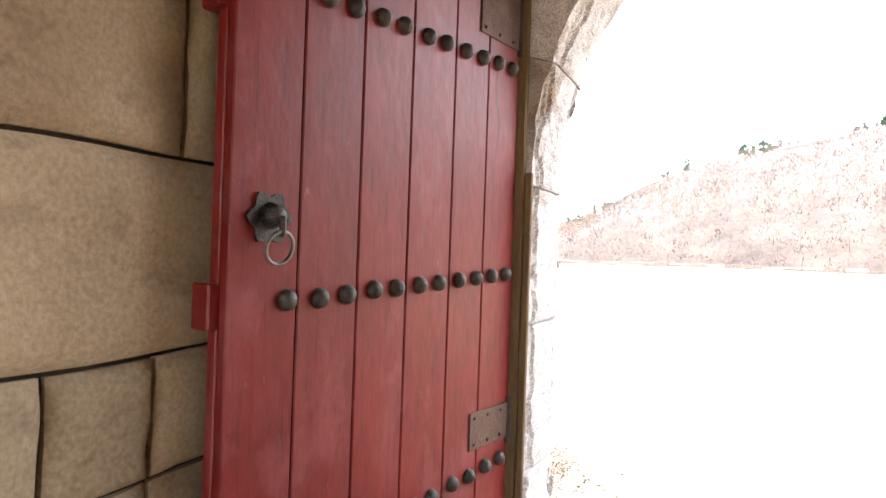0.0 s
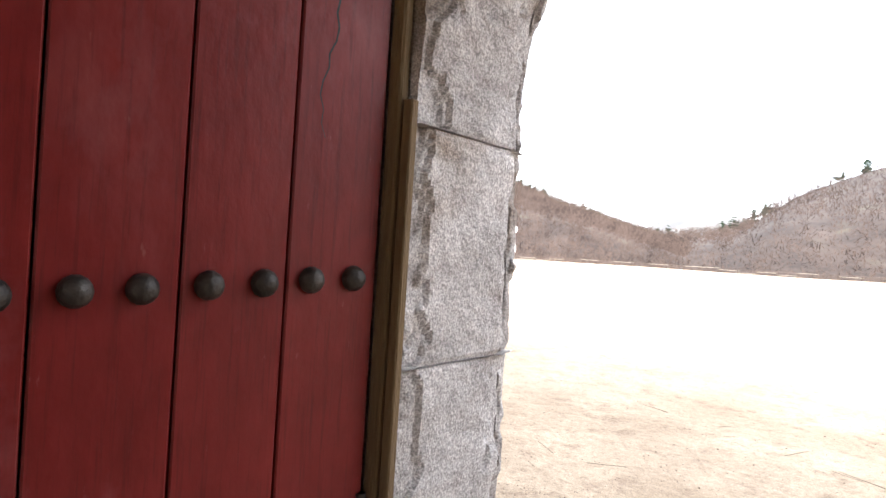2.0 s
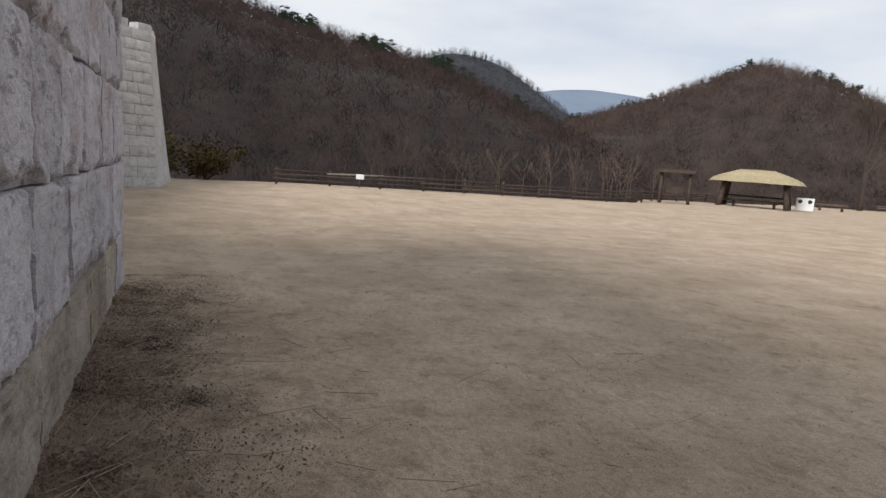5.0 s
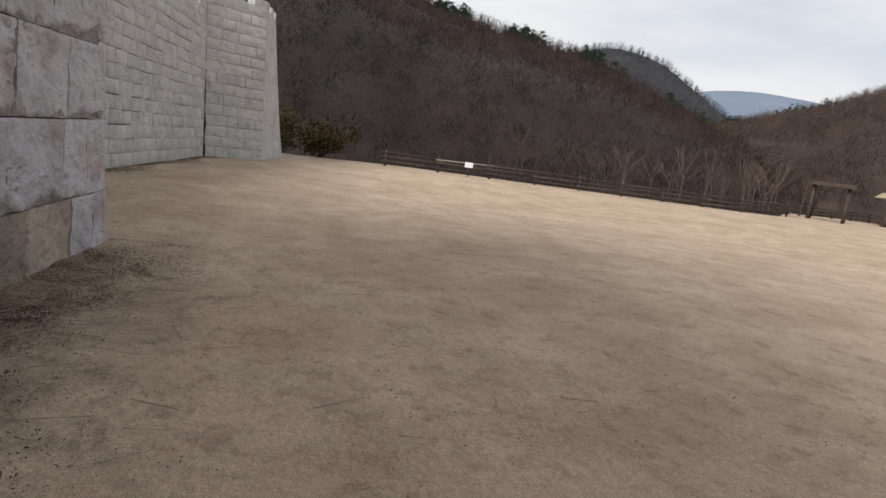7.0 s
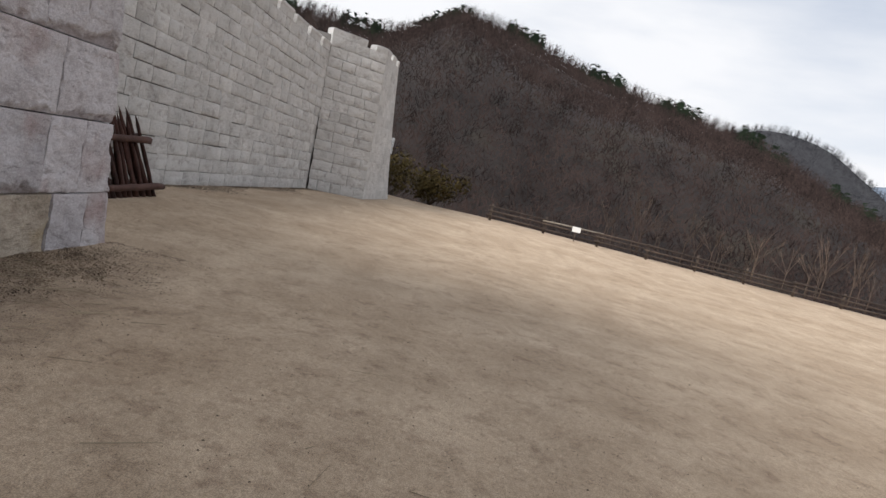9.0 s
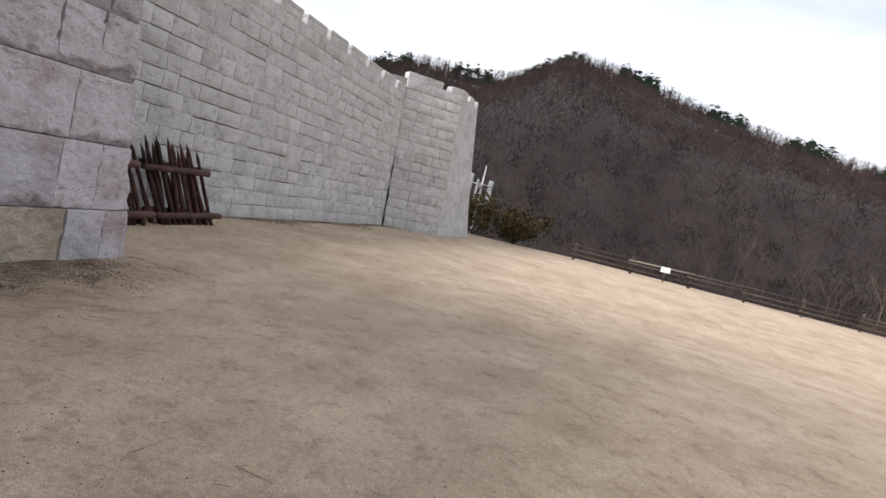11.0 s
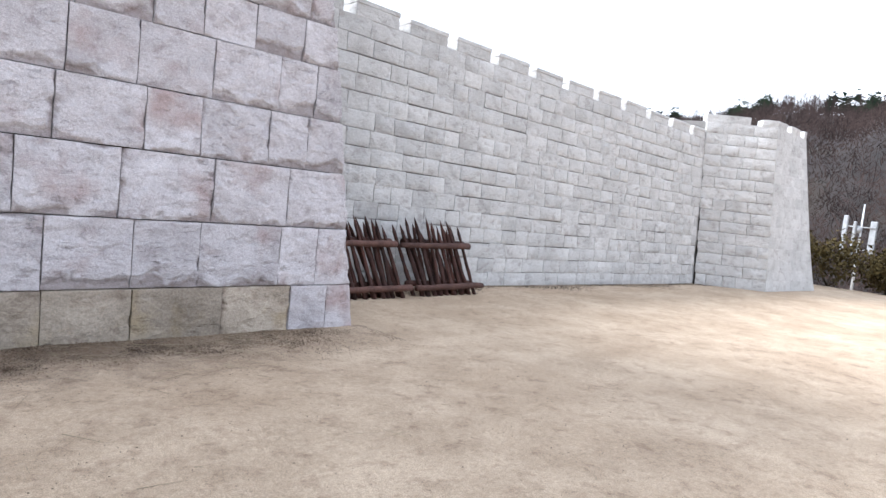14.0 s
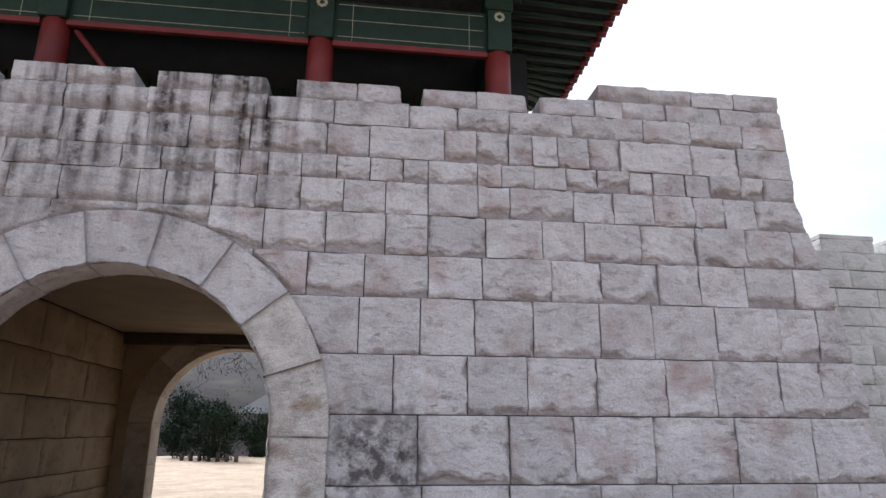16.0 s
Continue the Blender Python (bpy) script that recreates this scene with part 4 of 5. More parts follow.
def build_rear_arch():
    r, cz = RI - 0.14, CZ + 0.12
    for i in range(9):
        bm = bmesh.new()
        a0, a1 = math.pi * i / 9 + 0.003, math.pi * (i + 1) / 9 - 0.003
        loop = [(r, a0), (r, (a0 + a1) / 2), (r, a1), (r + 0.45, a1), (r + 0.45, (a0 + a1) / 2), (r + 0.45, a0)]
        f = bm.faces.new([bm.verts.new((CX - q * math.cos(a), DEEP - 0.03, cz + q * math.sin(a))) for q, a in loop])
        ext = bmesh.ops.extrude_face_region(bm, geom=[f])["geom"]
        bmesh.ops.translate(bm, vec=(0, 0.56, 0), verts=[g for g in ext if isinstance(g, bmesh.types.BMVert)])
        bmesh.ops.recalc_face_normals(bm, faces=bm.faces[:])
        part("voussoir", bm, granite_base, rear_arch)
    for x0, x1 in ((CX - r - 0.45, CX - r), (CX + r, CX + r + 0.45)):
        for z0, z1 in ((-0.2, 0.5), (0.505, 1.1), (1.105, cz - 0.004)):
            part("jamb_stone", box_bm(x0, x1, DEEP - 0.03, DEEP + 0.53, z0, z1, 0.01), granite_base, rear_arch)


build_rear_arch()


def gate_leaf():
    """One open leaf: u runs from the pivot to the free edge, the face looks along +out."""
    leaf = new("gate_leaf")
    # stud rows and battens slope to fit the camera's view; planks stay upright
    row_slope = -0.052
    joints = [-0.058, 0.198, 0.442, 0.709, 0.965, 1.222, 1.47]
    plank_of = {}
    for k, (a, b) in enumerate(zip(joints, joints[1:])):
        bm = box_bm(-0.035, 0.0, a + 0.003, b - 0.003, 0.10, 3.32, 0.004)
        plank_of[k] = part("plank", bm, red_wood, leaf)
    for z in (0.42, 1.24, 2.12, 3.0):
        part("batten", box_bm(-0.115, -0.036, 0.02, 1.50, z - 0.065 + row_slope * 0.7, z + 0.065 + row_slope * 0.7, 0.006), red_wood, leaf)
    part("edge_stile", box_bm(-0.075, -0.036, 1.40, 1.472, 0.10, 3.32, 0.004), red_wood, leaf)
    part("pivot_stile", box_bm(-0.10, -0.036, 0.0, 0.09, 0.05, 3.36, 0.006), red_wood, leaf)
    dome = bmesh.new()
    bmesh.ops.create_uvsphere(dome, u_segments=14, v_segments=10, radius=0.033)
    bmesh.ops.delete(dome, geom=[v for v in dome.verts if v.co.z < -0.004], context="VERTS")
    bmesh.ops.rotate(dome, cent=(0, 0, 0), matrix=Matrix.Rotation(math.pi / 2, 3, "Y"), verts=dome.verts[:])
    first = None
    us = [0.015, 0.132, 0.259, 0.384, 0.519, 0.634, 0.771, 0.888, 1.019, 1.135, 1.265]
    for z in (0.456, 1.28, 2.21):
        for u in us:
            at = (0.004, u + rng.uniform(-0.004, 0.004), z + row_slope * u + rng.uniform(-0.004, 0.004))
            if first is None:
                first = part("stud", dome, iron, leaf, smooth=True)
                first.location = at
            else:
                share("stud", first, leaf, at)
    for z0, z1, u0, u1 in ((0.54, 0.70, -0.04, 0.262), (2.30, 2.56, -0.04, 0.277)):
        plate = part("hinge_plate", box_bm(0.001, 0.008, u0, u1, z0, z1, 0.002), rust, leaf, "rusty nailed hinge plate")
        for i in range(3):
            for j in range(2):
                nail = bmesh.new()
                bmesh.ops.create_icosphere(nail, subdivisions=1, radius=0.008)
                ob = part("nail", nail, iron, plate)
                ob.location = (0.009, u0 + 0.06 + (u1 - u0 - 0.09) * i / 2, z0 + 0.025 + (z1 - z0 - 0.05) * j)
        pin = bmesh.new()
        bmesh.ops.create_cone(pin, cap_ends=True, segments=10, radius1=0.014, radius2=0.014, depth=z1 - z0 + 0.05, matrix=Matrix.Translation((0.004, -0.05, (z0 + z1) / 2)))
        part("hinge_knuckle", pin, iron, plate, smooth=False)
    crack = [(0.0006, 0.118 + 0.018 * math.sin(i * 0.55) + 0.006 * math.sin(i * 2.3), 1.62 + i * 0.034) for i in range(24)]
    wide = [0.0008 + 0.0022 * math.sin(math.pi * i / 23) for i in range(24)]
    put_mesh("crack", [(p[0], p[1] + sg * w, p[2]) for p, w in zip(crack, wide) for sg in (-1, 1)], [(2 * i, 2 * i + 1, 2 * i + 3, 2 * i + 2) for i in range(23)], black_paint, plank_of[0])
    # pull ring on a petalled rose
    pull = new("pull_handle")
    pull.parent = leaf
    pull.location = (0.004, 1.34, 1.455)
    rose = bmesh.new()
    pts = []
    for i in range(24):
        w = 2 * math.pi * i / 24
        r = 0.070 + 0.011 * math.cos(6 * w)
        pts.append(rose.verts.new((0, r * math.cos(w), r * math.sin(w))))
    f = rose.faces.new(pts)
    ext = bmesh.ops.extrude_face_region(rose, geom=[f])["geom"]
    bmesh.ops.translate(rose, vec=(0.008, 0, 0), verts=[g for g in ext if isinstance(g, bmesh.types.BMVert)])
    bmesh.ops.recalc_face_normals(rose, faces=rose.faces[:])
    part("rose", rose, iron, pull, "dark iron petalled rose")
    boss = bmesh.new()
    bmesh.ops.create_cone(boss, cap_ends=True, segments=16, radius1=0.042, radius2=0.024, depth=0.05, matrix=Matrix.Translation((0.03, 0, 0.005)) @ Matrix.Rotation(math.pi / 2, 4, "Y"))
    bmesh.ops.bevel(boss, geom=boss.edges[:], offset=0.006, segments=2, affect="EDGES")
    part("boss", boss, iron, pull, smooth=True)
    eye = bmesh.new()
    bmesh.ops.create_cone(eye, cap_ends=True, segments=8, radius1=0.009, radius2=0.009, depth=0.06, matrix=Matrix.Translation((0.062, 0, -0.025)))
    part("staple", eye, iron, pull)
    verts, faces = [], []
    for i in range(28):
        w = 2 * math.pi * i / 28
        for j in range(8):
            q = 2 * math.pi * j / 8
            rr = 0.046 + 0.0055 * math.cos(q)
            verts.append((0.062 + 0.0055 * math.sin(q) - 0.02 * (1 - math.cos(w)) / 2, rr * math.sin(w), -0.085 + rr * math.cos(w)))
    for i in range(28):
        for j in range(8):
            faces.append((i * 8 + j, ((i + 1) % 28) * 8 + j, ((i + 1) % 28) * 8 + (j + 1) % 8, i * 8 + (j + 1) % 8))
    put_mesh("ring", verts, faces, steel, pull, smooth=True)
    return leaf


# the leaf's own axes: x out of the face, y along it from the pivot
west_leaf = gate_leaf()
swing = radians(10.8)
west_leaf.matrix_basis = Matrix(((math.cos(swing), -math.sin(swing), 0, -0.479), (-math.sin(swing), -math.cos(swing), 0, -0.585), (0, 0, 1, 0.0), (0, 0, 0, 1)))
tagged(west_leaf, "open red plank gate leaf with iron studs and pull ring", "gate", "leaves of the gate")
east_leaf = copy_thing(west_leaf, Matrix(((-math.cos(swing), math.sin(swing), 0, 2 * CX + 0.479), (-math.sin(swing), -math.cos(swing), 0, -0.585), (0, 0, 1, 0.0), (0, 0, 0, 1))))

frame_post = tagged(new("trim"), "ochre timber door post grooved along its edge", "door post", kind="structure")
for sx in (-1, 1):
    base = CX + sx * (RI + 0.005)
    part("post", box_bm(base + sx * 0.002, base + sx * 0.034, -0.512, -0.484, 0.0, 1.75, 0.004), ochre_wood, frame_post)
    part("post_bead", box_bm(base + sx * 0.038, base + sx * 0.085, -0.520, -0.484, 0.0, 3.3, 0.006), ochre_wood, frame_post)

# ---------------- fortress wall and tower ----------------
WA, WB = Vector((-6.4, -2.81, 0)), Vector((-21.2, -1.80, 0))
W_LEN = (WB - WA).length
W_DIR = (WB - WA) / W_LEN
W_OUT = Vector((-W_DIR.y, W_DIR.x, 0)) * (1 if W_DIR.x < 0 and -W_DIR.y < 0 else 1)
if W_OUT.y < 0:
    W_OUT = -W_OUT


def wall_place(s, o, z):
    p = WA + W_DIR * s + W_OUT * (o - (0.02 + 0.0016 * s) * z)
    return (p.x, p.y, z * (1.030 - 0.0063 * s) if z > 0 else z)


far_wall = tagged(new("wall_fortress"), "long pale fortress wall moulded as blockwork, crenellated", "wall", kind="structure")


def fortress_wall():
    bm = bmesh.new()
    for s0, s1, z1, t0, t1 in ((0, W_LEN, 4.60, -0.035, -1.1),):
        loop = [wall_place(s0, t0, -0.3), wall_place(s1, t0, -0.3), wall_place(s1, t0, z1), wall_place(s0, t0, z1)]
        back = [wall_place(s0, t1, -0.3), wall_place(s1, t1, -0.3), wall_place(s1, t1, z1), wall_place(s0, t1, z1)]
        f, b = [bm.verts.new(p) for p in loop], [bm.verts.new(p) for p in back]
        bm.faces.new(f), bm.faces.new(b[::-1])
        for i in range(4):
            bm.faces.new((f[(i + 1) % 4], f[i], b[i], b[(i + 1) % 4]))
    bmesh.ops.recalc_face_normals(bm, faces=bm.faces[:])
    part("wall_core", bm, faux_joint, far_wall)
    h = 0.3075
    rows = 15
    for r in range(rows):
        z0 = -0.02 + h * r
        s = 0.0
        while s < W_LEN - 0.05:
            w = rng.choice((0.40, 0.48, 0.58, 0.70)) + rng.uniform(-0.04, 0.04)
            e = min(W_LEN, s + w)
            if W_LEN - e < 0.2:
                e = W_LEN
            dz0, dz1 = rng.uniform(-0.012, 0.012), rng.uniform(-0.012, 0.012)
            out = lambda a, t: (s + (e - s) * a, z0 + h * t + (dz0 if t < 0.5 else dz1))
            rock_patch("moulded_block", out, faux, far_wall, depth=0.05, bulge=rng.uniform(0.002, 0.015), rough=0.013, nx=4, nz=3, place=wall_place, margin=0.03, gap=rng.choice((0.001, 0.0025, 0.004, 0.0055)), bottom_chip=0.016)
            s = e
    # crenels
    s = 2.40 - 1.165
    while s < W_LEN - 0.3:
        a, b = s, min(s + 0.93, W_LEN - 0.05)
        top = 4.85 + rng.uniform(-0.025, 0.025)
        bm = bmesh.new()
        loop = [wall_place(a, 0.005, 4.58), wall_place(b, 0.005, 4.58), wall_place(b, 0.01, top), wall_place(a, 0.01, top)]
        back = [wall_place(a, -0.42, 4.58), wall_place(b, -0.42, 4.58), wall_place(b, -0.42, top), wall_place(a, -0.42, top)]
        f, k = [bm.verts.new(p) for p in loop], [bm.verts.new(p) for p in back]
        bm.faces.new(f), bm.faces.new(k[::-1])
        for i in range(4):
            bm.faces.new((f[(i + 1) % 4], f[i], k[i], k[(i + 1) % 4]))
        bmesh.ops.recalc_face_normals(bm, faces=bm.faces[:])
        bmesh.ops.bevel(bm, geom=bm.edges[:], offset=0.018, segments=1, affect="EDGES")
        bmesh.ops.subdivide_edges(bm, edges=bm.edges[:], cuts=1, use_grid_fill=True)
        for v in bm.verts:
            v.co += Vector((noise.noise(v.co * 5), noise.noise(v.co * 5 + Vector((9, 0, 0))), noise.noise(v.co * 5 + Vector((0, 9, 0))))) * 0.018
        merlon = part("merlon", bm, faux, far_wall)
        bm = bmesh.new()
        pts = [wall_place(a - 0.006, 0.018, top - 0.07), wall_place(b + 0.006, 0.018, top - 0.07), wall_place(b + 0.006, 0.018, top + 0.02), wall_place(a - 0.006, 0.018, top + 0.02)]
        f = bm.faces.new([bm.verts.new(p) for p in pts])
        ext = bmesh.ops.extrude_face_region(bm, geom=[f])["geom"]
        bmesh.ops.translate(bm, vec=W_OUT * -0.47, verts=[g for g in ext if isinstance(g, bmesh.types.BMVert)])
        bmesh.ops.recalc_face_normals(bm, faces=bm.faces[:])
        bmesh.ops.bevel(bm, geom=bm.edges[:], offset=0.015, segments=1, affect="EDGES")
        part("coping", bm, faux, merlon)
        s += 1.168


fortress_wall()

tower = tagged(new("wall_tower"), "battered corner tower of pale moulded blockwork with crenels", "tower", kind="structure")


def corner_tower():
    low = [Vector((-20.6, -3.6, 0)), Vector((-21.2, -1.80, 0)), Vector((-22.65, -0.20, 0)), Vector((-26.15, 0.17, 0)), Vector((-28.0, -2.2, 0)), Vector((-27.2, -4.8, 0))]
    top = [Vector((-20.5, -3.6, 0)), Vector((-21.14, -2.01, 0)), Vector((-22.50, -0.46, 0)), Vector((-25.0, -0.42, 0)), Vector((-26.6, -2.4, 0)), Vector((-26.6, -4.4, 0))]
    H = 4.84

    def corner(i, z):
        k = z / H
        flare = max(0, k) ** 0.85 if i in (3, 4) else k
        p = low[i].lerp(top[i], flare)
        return Vector((p.x, p.y, z))

    levels = [-0.3, 0.0, 0.5, 1.2, 2.2, 3.4, H]
    mid = Vector((-24, -2.6, 0))

    def inset(p):
        d = mid - Vector((p.x, p.y, 0))
        return p + d.normalized() * 0.08

    verts = [inset(corner(i, z)) for z in levels for i in range(6)]
    faces = [(j * 6 + i, j * 6 + (i + 1) % 6, (j + 1) * 6 + (i + 1) % 6, (j + 1) * 6 + i) for j in range(len(levels) - 1) for i in range(6)]
    faces.append(tuple((len(levels) - 1) * 6 + i for i in range(6)))
    put_mesh("tower_core", verts, faces, faux_joint, tower)
    h = H / 15
    for side in (1, 2, 3):
        for r in range(15):
            z0, z1 = h * r - (0.06 if r == 0 else 0), h * (r + 1)
            a0, b0 = corner(side, max(0, z0)), corner(side + 1, max(0, z0))
            length = (b0 - a0).length
            s = 0.0
            while s < 0.999:
                w = rng.choice((0.38, 0.5, 0.64, 0.8)) / length
                e = min(1.0, s + w)
                if 1 - e < 0.12:
                    e = 1.0

                def place(x, o, z):
                    a, b = corner(side, max(0, z)), corner(side + 1, max(0, z))
                    d = (b - a).normalized()
                    n = Vector((-d.y, d.x, 0))
                    if n.dot(mid - a) > 0:
                        n = -n
                    p = a.lerp(b, x) + n * o
                    return (p.x, p.y, z)

                cut = lambda u, t: (s + (e - s) * u, z0 + (z1 - z0) * t)
                scaled = lambda u, t: (cut(u, t)[0] * length, cut(u, t)[1])
                spot = lambda x, o, z: place(x / length, o, z)
                rock_patch("moulded_block", scaled, faux, tower, depth=0.08, bulge=rng.uniform(0.004, 0.02) if side == 1 else 0.001, rough=0.012 if side == 1 else 0.004, nx=3, nz=3, place=spot, margin=0.05, gap=rng.choice((0.002, 0.004, 0.007)) if side == 1 else 0.0003, bottom_chip=0.02 if side == 1 else 0.004)
                s = e
    # crenels along the two faces in view
    for side, spans in ((1, ((0.0, 0.62), (0.78, 1.0))), (2, ((0.0, 0.30), (0.45, 0.75), (0.9, 1.0))), (3, ((0.0, 0.25), (0.4, 0.65)))):
        a, b = corner(side, H), corner(side + 1, H)
        d = (b - a)
        n = Vector((-d.y, d.x, 0)).normalized()
        if n.dot(mid - a) > 0:
            n = -n
        for u0, u1 in spans:
            bm = bmesh.new()
            p, q = a + d * u0, a + d * u1
            zt = 0.26 + rng.uniform(-0.03, 0.02)
            loop = [p, q, q + Vector((0, 0, zt)), p + Vector((0, 0, zt))]
            f = bm.faces.new([bm.verts.new(v - Vector((0, 0, 0.04))) for v in loop])
            ext = bmesh.ops.extrude_face_region(bm, geom=[f])["geom"]
            bmesh.ops.translate(bm, vec=n * -0.4, verts=[g for g in ext if isinstance(g, bmesh.types.BMVert)])
            bmesh.ops.recalc_face_normals(bm, faces=bm.faces[:])
            bmesh.ops.subdivide_edges(bm, edges=bm.edges[:], cuts=2, use_grid_fill=True)
            for v in bm.verts:
                v.co += Vector((noise.noise(v.co * 4), noise.noise(v.co * 4 + Vector((9, 0, 0))), noise.noise(v.co * 4 + Vector((0, 9, 0))))) * 0.03
            part("merlon", bm, faux, tower)


corner_tower()

# thin dark strip added along the corner where wall meets tower
corner_strip = [(wall_place(W_LEN - 0.035 + 0.012 * math.sin(z * 5), 0.03, z * 0.98), wall_place(W_LEN + 0.03, 0.055 + 0.015 * math.sin(z * 7), z * 0.98)) for z in [i * 0.24 for i in range(20)]]
put_mesh("dark_seam", [p for pair in corner_strip for p in pair], [(2 * i, 2 * i + 1, 2 * i + 3, 2 * i + 2) for i in range(len(corner_strip) - 1)], mortar, tower)


# ---------------- spiked barricades ----------------
def barricade(x0, x1, y_foot, y_top, seed, spikes):
    rg = random.Random(seed)
    ob = tagged(new("spiked_barricade"), "reddish-brown log barricade with sharpened stakes leaning on the wall", "barricade", "barricades by the wall")
    gz = ground_z((x0 + x1) / 2, y_foot)
    top = 1.30
    for row, (dy, back) in enumerate(((0.0, 0.0), (-0.10, -0.16))):
        for i in range(spikes):
            x = x0 + (x1 - x0) * (i + 0.5 + 0.35 * row) / spikes + rg.uniform(-0.03, 0.03)
            slant = rg.uniform(-0.09, 0.07) + 0.18
            h = top + rg.uniform(-0.16, 0.08)
            p = (x - slant * 0.7, y_foot + dy, gz - 0.01)
            q = (x + slant, y_top + back * 0.5 + rg.uniform(-0.03, 0.03), gz + h)
            log("stake", p, q, rg.uniform(0.036, 0.052), 0.028, log_wood, ob, tip=rg.uniform(0.09, 0.17), sides=8, rings=8, wobble=0.28, seed=seed * 50 + row * 20 + i)
    for k, (z, mat) in enumerate(((0.17, log_rail), (0.88, log_rail))):
        y = y_foot + (y_top - y_foot) * z / top + 0.075
        sh = -0.10 + 0.22 * k
        log("rail", (x0 - 0.08 + sh, y, gz + z), (x1 + 0.08 + sh, y + 0.015, gz + z - 0.015), 0.058, 0.052, mat, ob, wobble=0.16, rings=9, seed=seed + k)
        y -= 0.20
        log("rail", (x0, y, gz + z + 0.02), (x1 + 0.02, y, gz + z + 0.03), 0.05, 0.05, log_wood, ob, wobble=0.16, seed=seed + 7 + k)
    return ob


barricade(-11.28, -9.72, -1.60, -2.05, 4, 9)
barricade(-9.42, -8.0, -1.55, -2.02, 9, 9)

# ---------------- fence ----------------
FENCE = [(-28.4, 4.3), (-28.6, 9), (-29.2, 22), (-35.5, 31), (-40, 42), (-43.5, 58), (-38, 74), (-22, 86), (0, 90), (36, 82)]


def rail_fence():
    ob = tagged(new("log_fence"), "low brown log rail fence along the edge of the court", "fence")
    pts = [Vector((x, y, 0)) for x, y in FENCE]
    posts = []
    for a, b in zip(pts, pts[1:]):
        n = max(1, round((b - a).length / 2.3))
        posts.extend([a.lerp(b, i / n) for i in range(n)])
    posts.append(pts[-1])
    rg = random.Random(12)
    spots = []
    for i, p in enumerate(posts):
        z = ground_z(p.x, p.y)
        h = 0.68 + rg.uniform(-0.04, 0.08)
        log("post", (p.x, p.y, z - 0.1), (p.x + rg.uniform(-0.03, 0.03), p.y, z + h), 0.06, 0.055, fence_wood, ob, sides=6, rings=2, seed=i)
        spots.append(Vector((p.x, p.y, z)))
    for i, (a, b) in enumerate(zip(spots, spots[1:])):
        for k, h in enumerate((0.2, 0.4, 0.58)):
            pale = (i == 1 and k == 2) or (i > 26 and rg.random() < 0.3)
            u = (b - a).normalized() * 0.15
            log("rail", a - u + Vector((0.05, 0, h + rg.uniform(-0.04, 0.04))), b + u + Vector((0.05, 0, h + rg.uniform(-0.04, 0.04))), 0.036, 0.032, pale_wood if pale else fence_wood, ob, sides=6, rings=2, seed=100 + 3 * i + k)


rail_fence()

sign = tagged(new("notice_board"), "small white notice board on a stake by the fence", "sign")
part("board", box_bm(-28.32, -28.28, 7.78, 8.14, 0.5, 0.72, 0.005), white_paint, sign)
log("stake", (-28.34, 7.96, 0.0), (-28.34, 7.96, 0.7), 0.03, 0.03, fence_wood, sign, sides=6, rings=1)


# ---------------- straw shelter, swing seat, bins, mast ----------------
def straw_shelter(cx, cy):
    ob = tagged(new("straw_shelter"), "open timber shelter with a low straw thatched roof", "shelter")
    z = ground_z(cx, cy)
    hz = 1.93
    spin = Matrix.Rotation(radians(38), 3, "Z")
    for sx in (-1, 1):
        for sy in (-1, 1):
            p = spin @ Vector((sx * 2.15, sy * 1.35, 0))
            q = spin @ Vector((sx * 1.85, sy * 1.15, 0))
            log("post", (cx + p.x, cy + p.y, z - 0.05), (cx + q.x, cy + q.y, z + hz), 0.20, 0.16, post_wood, ob, sides=8, rings=3, seed=int(sx * 3 + sy))
    rings = 7
    for i in range(rings):
        k0, k1 = i / rings, (i + 1) / rings + 0.03
        bm = bmesh.new()
        n = 28
        a, b = [], []
        for j in range(n):
            w = 2 * math.pi * j / n
            sq = 1 / max(abs(math.cos(w)), abs(math.sin(w))) ** 0.55
            for lst, k, drop in ((a, k0, -0.10), (b, k1, 0.0)):
                r = (1 - k) ** 1.0
                x, y = 3.1 * sq * math.cos(w) * (0.38 + 0.62 * r), 2.2 * sq * math.sin(w) * max(r, 0.10)
                v = spin @ Vector((x, y, 0))
                zz = z + hz - 0.12 + 0.78 * k ** 0.75 + drop + 0.03 * noise.noise(Vector((x * 2, y * 2, i)))
                lst.append(bm.verts.new((cx + v.x, cy + v.y, zz)))
        for j in range(n):
            bm.faces.new((a[j], a[(j + 1) % n], b[(j + 1) % n], b[j]))
        bm.faces.new(a[::-1]), bm.faces.new(b)
        part("thatch_layer", bm, straw, ob)
    for sx, sy in ((-1, 0), (1, 0), (0, 1)):
        p, q = (Vector((sx * 1.9 - 0.0, -1.2, 0)), Vector((sx * 1.9, 1.2, 0))) if sx else (Vector((-1.9, 1.2, 0)), Vector((1.9, 1.2, 0)))
        for h in (0.42, 0.75):
            a, b = spin @ p, spin @ q
            log("rail", (cx + a.x, cy + a.y, z + h), (cx + b.x, cy + b.y, z + h), 0.06, 0.06, post_wood, ob, sides=6, rings=2)
    bench = box_bm(-1.6, 1.6, -0.3, 0.3, 0.38, 0.46, 0.01)
    bmesh.ops.transform(bench, matrix=Matrix.Translation((cx, cy, z)) @ spin.to_4x4(), verts=bench.verts[:])
    part("bench_top", bench, post_wood, ob)
    for sx in (-1.3, 1.3):
        v = spin @ Vector((sx, 0, 0))
